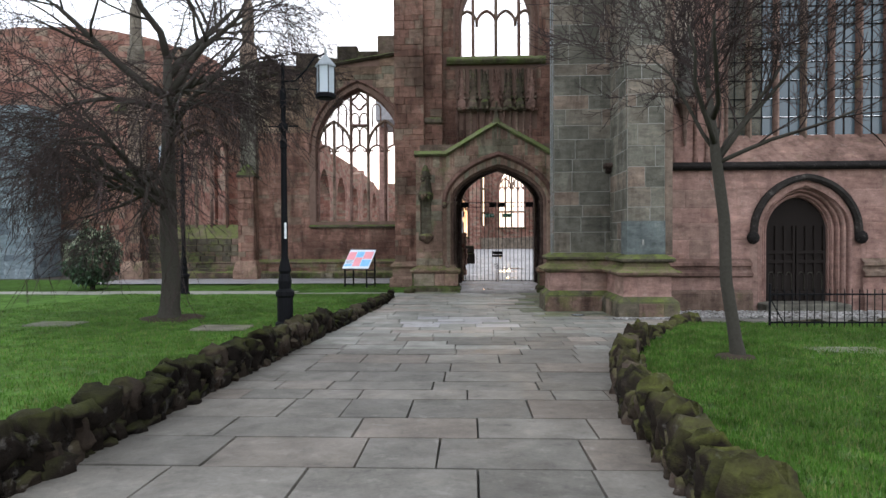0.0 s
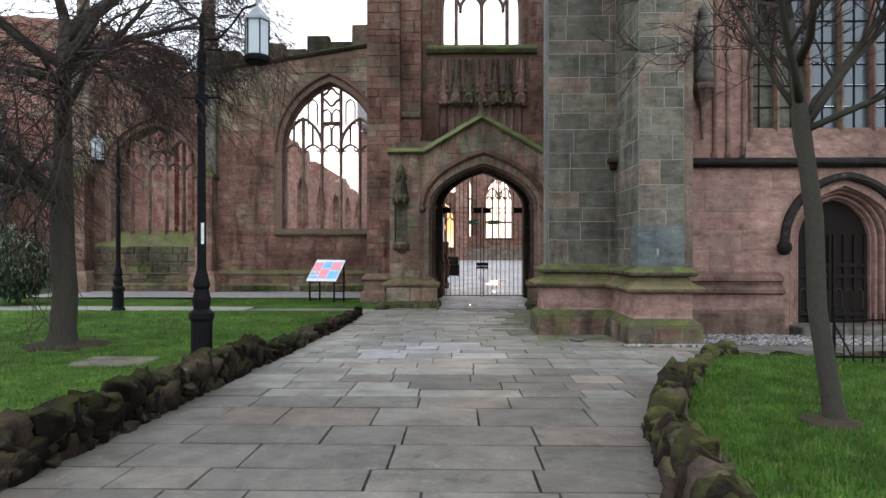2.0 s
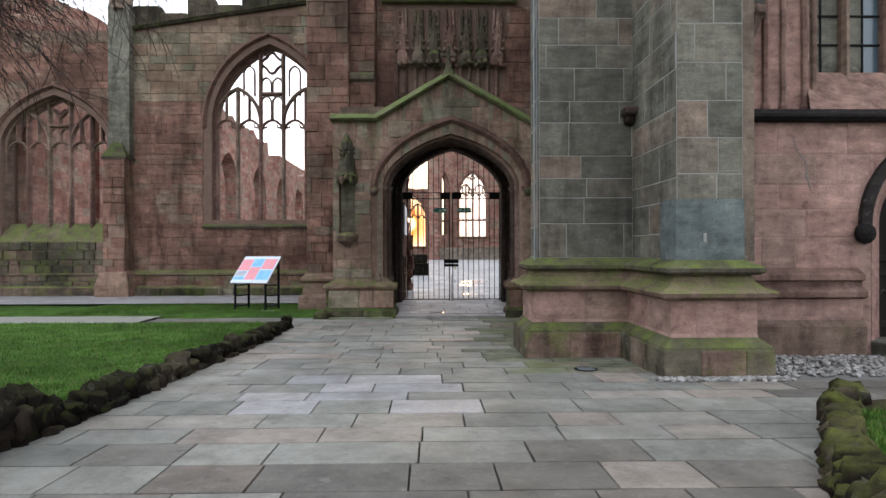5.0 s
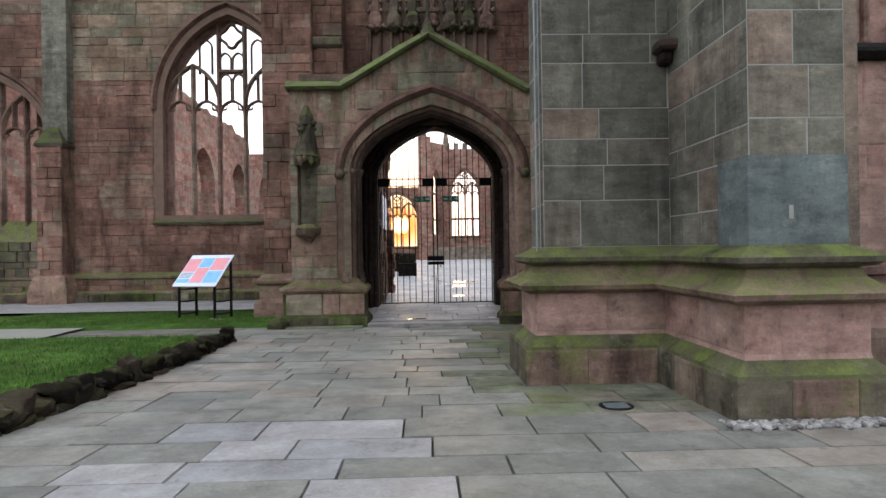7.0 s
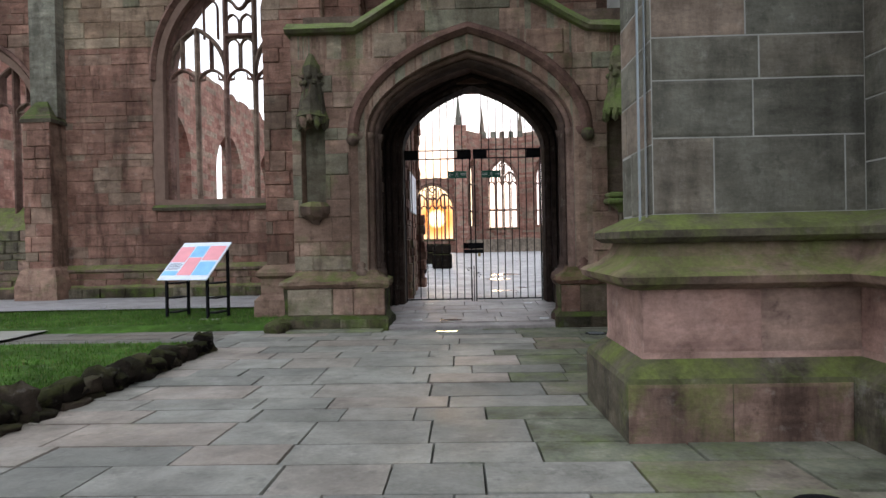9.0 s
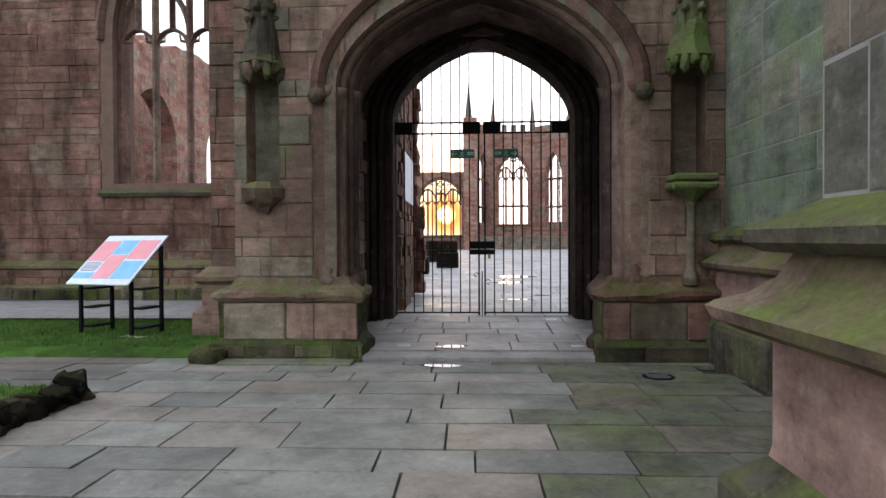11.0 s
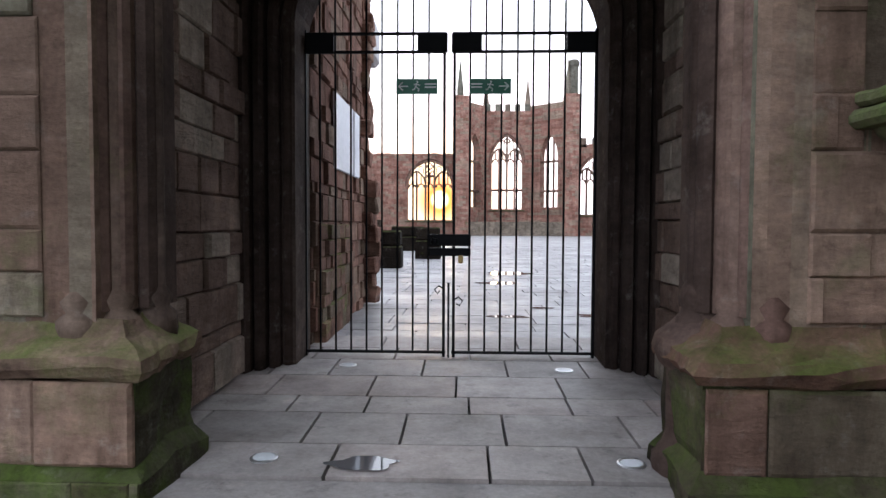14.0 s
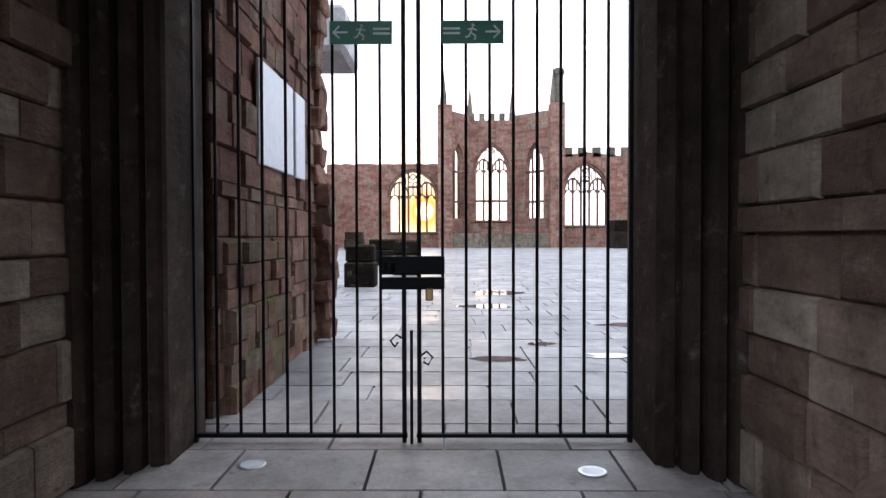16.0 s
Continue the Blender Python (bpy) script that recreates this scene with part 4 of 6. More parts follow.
def tracery(parent, W, y, lights, mat, k=1.0):
    """Five-light (or four-light) pointed window: cusped heads, two sub-arches, a transom and a foiled ring at the top."""
    cx, a, zs, sp, r = W
    step = 2 * a / lights
    heads = sp + 0.08 * r                             # tops of the lower lights

    def roof(x):
        return sp + arch_z(x - cx, a, r)

    def upright(x, z0, z1, w):
        if z1 - z0 > 0.12:
            part("mullion", sweep([(x, z0), (x, z1)], bar(w * k, 0.26 * k), y), mat, parent)
    half = step if lights > 4 else step * 0.95
    sx = a - half                                     # middle of each sub-arch, from the window's middle
    for i in range(1, lights):
        x = cx - a + i * step
        inner = abs(abs(x - cx) - (a - 2 * half)) < 0.02
        over = heads - 0.1 + arch_z(min(abs(abs(x - cx) - sx), half), half, half * 1.55)
        upright(x, zs, min(roof(x), roof(x) if inner or abs(x - cx) < 0.02 else over), 0.13)
    for i in range(lights):
        x = cx - a + (i + 0.5) * step
        part("light_head", sweep(arch_path(x, step * 0.46, heads - step * 0.5, heads - step * 0.48, step * 0.5, 7), bar(0.08 * k, 0.2 * k), y), mat, parent)
        for q in (-1, 1):                             # cusps of the head
            part("cusp", tube(bmesh.new(), [(x + q * step * 0.42, y, heads - step * 0.32), (x + q * step * 0.24, y, heads - step * 0.3), (x + q * step * 0.2, y, heads - step * 0.12)], [0.05 * k, 0.04 * k, 0.02 * k], 5), mat, parent)
        if abs(x - cx) > sx - half:                   # slender bars inside the sub-arch
            upright(x, heads, min(roof(x) - 0.05, heads - 0.1 + arch_z(abs(abs(x - cx) - sx), half, half * 1.55)), 0.08)
    for q in (-1, 1):
        part("sub_arch", sweep(arch_path(cx + q * sx, half, heads - 0.12, heads - 0.1, half * 1.55, 8), bar(0.12 * k, 0.24 * k), y), mat, parent)
    mid = a - 2 * half + 0.001
    tz = heads + (sp + r - heads) * 0.36
    if mid > 0.1:
        part("transom", sweep([(cx - mid, tz), (cx + mid, tz)], bar(0.14 * k, 0.28 * k), y), mat, parent)
        for q in (-1, 1):
            part("tracery_light", sweep(arch_path(cx + q * mid * 0.5, mid * 0.44, heads, tz - 0.3, 0.22, 5), bar(0.06 * k, 0.16 * k), y), mat, parent)
            part("tracery_light", sweep(arch_path(cx + q * mid * 0.5, mid * 0.44, tz, tz + 0.35, 0.24, 5), bar(0.06 * k, 0.16 * k), y), mat, parent)
    rr = min(0.34, 0.16 * a)
    zc = sp + r - 0.32 * r * 0.55 - rr * 0.2
    ring = [(cx + rr * (1 + 0.16 * math.cos(4 * t)) * math.cos(t), zc + rr * (1 + 0.16 * math.cos(4 * t)) * math.sin(t)) for t in [2 * math.pi * i / 24 for i in range(24)]]
    part("tracery_ring", sweep(ring, bar(0.09 * k, 0.2 * k), y, closed=True), mat, parent)
    for q in (-1, 1):                                 # long side lights beside the ring
        x = cx + q * (mid + 0.5 * step if mid > 0.1 else 0.5 * step)
        zt = roof(x) - 0.3
        zb = heads - 0.1 + arch_z(min(abs(abs(x - cx) - sx), half), half, half * 1.55)
        if zt - zb > 0.35:
            part("tracery_light", sweep(arch_path(x, step * 0.24, zb, zt - 0.2, 0.26, 5), bar(0.06 * k, 0.16 * k), y), mat, parent)
    part("jamb_moulding", sweep(arch_path(cx, a - 0.06, zs, sp, r - 0.06), [(0, 0.35), (0, 0.0), (0.05, -0.05), (0.1, 0.02), (0.16, 0.35)], y - 0.15), mat, parent)
    part("jamb_moulding", sweep(arch_path(cx, a + 0.06, zs, sp, r + 0.07), [(0, 0.3), (0, 0.0), (0.03, -0.06), (0.09, -0.02), (0.1, 0.3)], y - 0.33), mat, parent)
    part("hood_mould", sweep(arch_path(cx, a + 0.18, sp - 0.1, sp, r + 0.22), [(0, 0.3), (0, -0.02), (0.07, -0.14), (0.14, -0.1), (0.2, 0.3)], y - 0.4), mat, parent)
    part("sill", sweep([(cx - a - 0.3, zs - 0.3), (cx + a + 0.3, zs - 0.3)], [(0, 0.3), (0, -0.1), (0.08, -0.14), (0.32, 0.3)], y - 0.4), COPE, parent)


tracery(aisle, W1, 29.2, 5, MOULD)
tracery(aisle, W2, 29.2, 5, MOULD)
part("low_wall", boxed(-15.0, -9.9, 28.62, 28.85, -0.6, 1.5), BED, aisle)
ashlar(aisle, (-15.0, 28.62, 0), 0, 5.1, -0.4, 1.5, GREEN, 0.26, 0.5, 0.05, joint=0.014, vary=0.4, seed=45)
bm = bmesh.new()
vs = [bm.verts.new(p) for p in ((-15.0, 28.58, 1.5), (-10.6, 28.58, 1.5), (-10.6, 29.25, 2.15), (-15.0, 29.25, 2.15), (-15.0, 29.25, 1.4), (-10.6, 29.25, 1.4))]
for f in ((0, 1, 2, 3), (3, 2, 5, 4), (4, 5, 1, 0), (0, 3, 4), (1, 5, 2)):
    bm.faces.new([vs[i] for i in f])
part("sloped_sill", eroded(bm, 0.03, 6, 3.0), GREEN, aisle, "green mossy sloping sill")

# wall of the church beside the passage, inside the gate
inner = thing("wall_inner", "rough red sandstone wall with a white notice board", "wall", kind="structure")
part("wall_face", boxed(-2.6, -0.42, 25.9, 29.7, -0.8, 10), RED, inner)
ashlar(inner, (-0.4, 25.9, 0), 90, 3.75, -0.35, 8, RED, 0.22, 0.36, 0.06, joint=0.003, vary=0.5, seed=51)
bm = bmesh.new()                                      # broken end of the wall, and a worn bench of stone along its foot
for k in range(34):
    z = -0.3 + 0.25 * k
    w = 0.16 + 0.14 * noise.noise((0, 3.7, k * 0.6)) + (0.12 if z < 1.6 else 0)
    box(bm, -0.6, -0.4 + w, 29.4 - 0.1 * (k % 3), 29.72 + 0.1 * noise.noise((k * 0.9, 0, 2)), z, z + 0.26, bevel=0.03)
part("broken_end", eroded(bm, 0.05, 2, 4.0), RED, inner, "ragged broken wall end")
part("worn_foot", boxed(-0.42, -0.31, 26.0, 27.8, -0.45, 1.0), PORCH_MOSS, inner, "worn mossy lower courses")
ashlar(inner, (-0.31, 26.0, 0), 90, 1.8, -0.4, 1.0, PORCH_MOSS, 0.22, 0.34, 0.06, joint=0.004, vary=0.4, seed=52)
part("wall_face", boxed(3.3, 5, 25.65, 26.6, -0.8, 10), RED, inner)

# ---- nave court beyond the gate ----
FY = 100
sheet("court_floor", [-16 + 2 * i for i in range(24)], [25.3 + 2.5 * i for i in range(32)], lambda x, y: -0.37, COURT, "pale wet stone floor of the roofless nave", "floor")
nave = thing("wall_nave", "ruined red sandstone nave walls with tall arched windows", "wall", kind="structure")
rot = Matrix.Translation((-14, 0, 0)) @ Matrix.Rotation(radians(90), 4, "Z")


def ruin(y):
    return 9.4 + min(max(y - 36, 0) * 0.2, 2.4) - 0.02 * (y - 30) - (2.0 if 63 < y < 67 or 75 < y < 78 else 0) + 1.2 * noise.noise((y * 0.15, 3, 0)) + 0.5 * noise.noise((y * 0.9, 5, 0)) - 0.02 * (y - 30)


holed_wall("north_wall", 29.7, FY, -0.8, ruin, 0, 1.0, [(36 + 8 * k, 2.2, 1.6, 5.6, 2.6) for k in range(8)], RED_FAR, rot, nave)
holed_wall("south_wall", 29.7, FY, -0.8, ruin, 0, 1.0, [(36 + 8 * k, 2.2, 1.6, 5.6, 2.6) for k in range(8)], RED_FAR, Matrix.Translation((34, 0, 0)) @ Matrix.Rotation(radians(90), 4, "Z"), nave)
EA, EB = (-3.1, 2.9, 1.6, 6.0, 3.2), (18.7, 2.6, 2.4, 6.6, 3.4)
holed_wall("east_wall", -14, 1.2, -0.8, lambda x: 10.2 + 0.3 * noise.noise((x, 1, 0)), FY, FY + 1, [EA], RED_FAR, None, nave)
holed_wall("east_wall", 14.6, 34, -0.8, lambda x: 11.6 - 0.12 * abs(x - 19), FY, FY + 1, [EB, (25.5, 1.2, 2.4, 6.0, 2.2)], RED_FAR, None, nave)
tracery(nave, EA, FY + 0.4, 5, MOULD, 2.0)
tracery(nave, EB, FY + 0.4, 5, MOULD, 2.0)
apse = thing("wall_apse", "tall ruined sandstone apse with traceried windows and pinnacles", "wall", kind="structure")
EC = (7.0, 2.05, 3.1, 9.4, 3.4)
holed_wall("apse_centre", 4.2, 10.0, -0.8, 16.0, 102, 103, [EC], RED_FAR, None, apse)
tracery(apse, EC, 102.4, 4, MOULD, 2.0)
ca = math.degrees(math.atan2(4, 3.0))
for (o, tn) in (((1.2, 98, 0), ca), ((10.0, 102, 0), -math.degrees(math.atan2(4, 4.4)))):
    ln = 5.0 if o[0] < 5 else 5.95
    holed_wall("apse_side", 0, ln, -0.8, lambda x: 16.6, 0, 1, [(ln / 2, 1.35, 3.3, 9.6, 3.2)], RED_FAR, Matrix.Translation(o) @ Matrix.Rotation(radians(tn), 4, "Z"), apse)
    mm = Matrix.Translation(o) @ Matrix.Rotation(radians(tn), 4, "Z")
    for k in (-0.5, 0.5):
        part("mullion", sweep([(ln / 2 + k, 3.3), (ln / 2 + k, 12)], bar(0.2, 0.4), 0.4), MOULD, apse).matrix_basis = mm
    for z in (5.4, 9.2):
        part("transom", sweep([(ln / 2 - 1.5, z), (ln / 2 + 1.5, z)], bar(0.3, 0.4), 0.4), MOULD, apse).matrix_basis = mm
part("transom", sweep([(5, 5.6), (9, 5.6)], bar(0.3, 0.4), 102.4), MOULD, apse)
part("apse_ledge", boxed(1.5, 14, 97.2, 98.4, -0.4, 1.4), GREY, apse)
for x, y, zt in ((1.0, 97.6, 17), (14.6, 97.6, 17.2)):
    part("apse_pier", boxed(x - 0.9, x + 0.9, y - 0.9, y + 0.9, -0.8, zt, bevel=0.1), RED_FAR, apse)
for x, y, z in ((0.8, 97.6, 17), (14.2, 97.6, 17.2), (9.7, 102.5, 16), (4.2, 102.5, 16)):
    part("pinnacle", lathe(bmesh.new(), [(0.45, z - 0.2), (0.4, z + 1), (0.02, z + 4.6)], 4, (x, y, 0)), GREY, apse)
part("turret", lathe(bmesh.new(), [(0.55, 16), (0.55, 20.6), (0.7, 20.8), (0.7, 21.3), (0.5, 21.5)], 8, (14.9, 97.8, 0)), GREY, apse)
for k in range(5):
    part("merlon", boxed(4.1 + 1.3 * k, 4.8 + 1.3 * k, 102, 102.6, 16, 16.9), GREY, apse)
for k in range(6):
    part("merlon", boxed(16 + 1.8 * k, 17 + 1.8 * k, FY, FY + .6, 11, 12.2), GREY, apse)
part("hairline_crack", tube(bmesh.new(), [(6.25, 16.488, 2.95), (6.32, 16.488, 2.75), (6.45, 16.488, 2.6), (6.47, 16.488, 2.35), (6.55, 16.488, 2.12)], [0.006, 0.01, 0.008, 0.012, 0.006], 4), MORTAR, south, "pale mortar-filled crack")

# ---- trees ----


def limb(bm, twigs, rnd, p, d, length, r, depth, droop, spread=1.0):
    """Grow one limb and its branches; thick wood into bm, thin wood into twigs."""
    n = 5 if depth < 3 else 3
    pts, rs = [p.copy()], [r]
    for i in range(n):
        d = (d + Vector((rnd.gauss(0, .16), rnd.gauss(0, .16), rnd.gauss(0, .1) + droop * depth * 0.03))).normalized()
        p = p + d * length / n
        pts.append(p.copy())
        rs.append(r * (1 - 0.6 * (i + 1) / n))
    tube(bm if r > 0.022 else twigs, pts, rs, 7 if depth < 2 else (5 if r > 0.022 else 3))
    if depth >= 5 or r < 0.003 or p.xy.length > (4.1 if spread > 1 else 2.7):
        return
    kids = (6, 6, 6, 6, 3)[depth] if spread > 1 else (5, 5, 5, 4, 3)[depth]
    for k in range(kids):
        t = rnd.uniform(0.3, 1.0) if k else 1.0
        i = min(int(t * n), n - 1)
        q = pts[i].lerp(pts[i + 1], t * n - i)
        axis = Vector((rnd.gauss(0, 1), rnd.gauss(0, 1), rnd.gauss(0, 0.6))).normalized()
        side = (axis - d * axis.dot(d)).normalized()
        ang = rnd.uniform(0.45, 1.05) if k else 0.25
        nd = (d * math.cos(ang) + side * math.sin(ang)).normalized()
        limb(bm, twigs, rnd, q, nd, length * rnd.uniform(0.5, 0.8), max(rs[i] * rnd.uniform(0.4, 0.62), 0.0065), depth + 1, droop, spread)


def tree(label, x, y, height, r, fork, limbs, seed, lean=(0, 0), group="", spread=1.0, length=2.6):
    rnd = random.Random(seed)
    t = thing("tree", label, "tree", (x, y, gz(y) + 0.1), group)
    bm, tw = bmesh.new(), bmesh.new()
    pts = [Vector((lean[0] * z + 0.03 * math.sin(z * 3 + seed), lean[1] * z, z)) for z in (-0.1, 0.08, 0.3, fork * 0.4, fork * 0.7, fork, fork + (height - fork) * (0.5 if spread > 1 else 0.3))]
    tube(bm, pts, [r * 1.9, r * 1.35, r * 1.08, r, r * 0.95, r * 0.9, r * 0.45], 12)
    limb(bm, tw, rnd, pts[-1], Vector((0, 0, 1)), length * (1.1 if spread > 1 else 0.8), r * 0.45, 1, 0, spread)
    for k in range(limbs):
        a = 2 * math.pi * (k + rnd.uniform(-.3, .3)) / limbs
        z = fork * rnd.uniform(0.82, 1.0) + (height - fork) * (0.5 if spread > 1 else 0.28) * rnd.random()
        up = rnd.uniform(0.35, 1.3) / spread
        p = Vector((lean[0] * z, lean[1] * z, z))
        limb(bm, tw, rnd, p, Vector((math.cos(a), math.sin(a), up)).normalized(), length * rnd.uniform(0.8, 1.15), r * rnd.uniform(0.36, 0.55), 1, -1 if spread > 1 else 0.6, spread)
    part("trunk", bm, BARK, t, smooth=True)
    part("crown", tw, TWIG, t, "dense bare winter twigs")
    return t


tree("spreading bare winter tree with drooping twigs on the lawn", -6.38, 13.02, 8.8, 0.19, 2.3, 15, 5, spread=1.15, length=2.6)
tree("slender young bare tree on the lawn beside the path", 3.42, 8.1, 5.6, 0.074, 2.6, 8, 8, lean=(-0.1, 0), spread=0.95, length=1.65)

# ---- street lamps ----
LAMPGLASS, n_, l_, p_ = material("lantern_glass")
p_.inputs["Base Color"].default_value = (0.8, 0.87, 0.9, 1)
p_.inputs["Transmission Weight"].default_value, p_.inputs["Roughness"].default_value = 0.6, 0.15
GREYMETAL = plain("grey_painted_metal", (0.25, 0.27, 0.28), 0.5, 0.2)


def street_lamp(x, y, z):
    t = thing("street_lamp", "black cast-iron lamp post with a hanging glazed lantern", "street lamp", (x, y, z), "lamp posts on the lawn")
    part("base", lathe(bmesh.new(), [(0.2, -0.1), (0.2, 0.1), (0.16, 0.14), (0.16, 0.62), (0.19, 0.66), (0.19, 0.74), (0.12, 0.8), (0.14, 0.95), (0.1, 1.1), (0.13, 1.16), (0.1, 1.3), (0.075, 1.4)], 12), IRON, t)
    part("post", lathe(bmesh.new(), [(0.07, 1.35), (0.06, 3.6), (0.075, 3.62), (0.075, 3.75), (0.055, 3.8), (0.05, 4.4), (0.065, 4.42), (0.065, 4.75), (0.04, 4.8), (0.035, 5.2), (0.05, 5.25), (0.01, 5.35)], 10), IRON, t)
    part("collar", lathe(bmesh.new(), [(0.09, 3.95), (0.1, 4.0), (0.1, 4.04), (0.09, 4.1)], 10), IRON, t)
    part("ladder_bar", tube(bmesh.new(), [(-0.3, 0, 4.05), (0.3, 0, 4.05)], 0.014), IRON, t)
    arm = [(0.0, 0, 4.95), (0.25, 0, 4.95), (0.45, 0, 5.15), (0.65, 0, 5.42), (0.85, 0, 5.48)]
    part("bracket", tube(bmesh.new(), arm, 0.02), IRON, t)
    part("bracket_scroll", tube(bmesh.new(), [(0.05, 0, 4.8), (0.3, 0, 4.78), (0.42, 0, 4.95), (0.36, 0, 5.1), (0.26, 0, 5.04)], 0.014), IRON, t)
    lx = 0.86
    lan = part("lantern", lathe(bmesh.new(), [(0.015, 5.61), (0.03, 5.52), (0.02, 5.46), (0.06, 5.42), (0.2, 5.26), (0.21, 5.22), (0.19, 5.21)], 6, (lx, 0, 0)), GREYMETAL, t, "grey lantern hood")
    part("rim", lathe(bmesh.new(), [(0.15, 4.58), (0.2, 4.60), (0.21, 4.66), (0.18, 4.69)], 12, (lx, 0, 0)), IRON, lan)
    for k in range(6):
        a, b = math.pi / 3 * k, math.pi / 3 * (k + 1)
        v = [(lx + 0.18 * math.cos(q), 0.18 * math.sin(q), z2) for z2, q in ((4.68, a), (4.68, b), (5.22, b), (5.22, a))]
        w = [(lx + 0.174 * math.cos(q), 0.174 * math.sin(q), z2) for z2, q in ((4.68, a), (4.68, b), (5.22, b), (5.22, a))]
        link("pane", v + w, [(0, 1, 2, 3), (7, 6, 5, 4), (0, 4, 5, 1), (3, 2, 6, 7)], LAMPGLASS, lan)
        part("glazing_bar", tube(bmesh.new(), [(lx + 0.185 * math.cos(a), 0.185 * math.sin(a), 4.66), (lx + 0.185 * math.cos(a), 0.185 * math.sin(a), 5.24)], 0.011), IRON, lan)
    part("bulb", lathe(bmesh.new(), [(0.02, 5.16), (0.05, 5.01), (0.06, 4.86), (0.03, 4.76)], 8, (lx, 0, 0)), plain("pale_bulb", (0.8, 0.8, 0.78), 0.3), lan)
    return t


lamp = street_lamp(-3.52, 11.75, -0.22)
lamp.scale = (0.95, 0.95, 0.95)
part("notice_strip", boxed(0.02, 0.06, -0.075, -0.06, 1.8, 2.12), plain("white_sticker", (0.75, 0.75, 0.75), 0.6), lamp, "white paper notice")
copy_thing(lamp, Matrix.Translation((-9.62, 20.6, -0.42)) @ Matrix.Rotation(radians(160), 4, "Z"))

# ---- information board ----
sign = thing("information_board", "tilted pink and blue information panel on a black steel frame", "sign", (-4.25, 23.95, -0.45))
sign.rotation_euler = (0, 0, radians(-13))
panel = Matrix.Translation((0, 0, 1.12)) @ Matrix.Rotation(radians(40), 4, "X")
board = part("board", boxed(-0.54, 0.54, -0.54, 0.54, -0.012, 0.012, bevel=0.005), plain("board_white", (0.62, 0.66, 0.74), 0.35), sign, "pale panel with coloured fields")
board.matrix_basis = panel
PK, BL = plain("panel_pink", (0.72, 0.28, 0.31), 0.35, vary=0.15, scale=6), plain("panel_blue", (0.2, 0.45, 0.7), 0.35, vary=0.3, scale=5)
for (x0, x1, y0, y1, mt) in ((-0.52, -0.2, -0.05, 0.4, PK), (-0.18, 0.12, 0.1, 0.42, BL), (0.14, 0.5, 0.0, 0.42, PK), (-0.18, 0.12, -0.42, 0.08, PK), (0.14, 0.5, -0.42, -0.04, BL), (-0.52, -0.2, -0.42, -0.3, BL)):
    part("printed_field", boxed(x0, x1, y0, y1, 0.013, 0.016), mt, board)
for k in range(7):
    part("text_bar", boxed(-0.5, -0.24 + 0.02 * (k % 3), -0.26 + 0.028 * k, -0.25 + 0.028 * k, 0.013, 0.016), plain("panel_ink", (0.2, 0.2, 0.25), 0.5) if k == 0 else bpy.data.materials["panel_ink"], board)
for x in (-0.45, 0.45):
    for dx in (-0.09, 0.09):
        part("leg", boxed(x + dx - 0.025, x + dx + 0.025, -0.025 + (0.25 if dx > 0 else -0.15), 0.025 + (0.25 if dx > 0 else -0.15), -0.1, 1.32 if dx > 0 else 0.9, bevel=0.005), IRON, sign)
    for z in (0.12, 0.4, 0.68):
        part("crossbar", boxed(x - 0.09, x + 0.09, -0.14, 0.24, z, z + 0.03), IRON, sign)
    part("foot_slab", boxed(x - 0.2, x + 0.2, -0.3, 0.35, -0.06, 0.03, bevel=0.01), SLAB_PALE, sign)

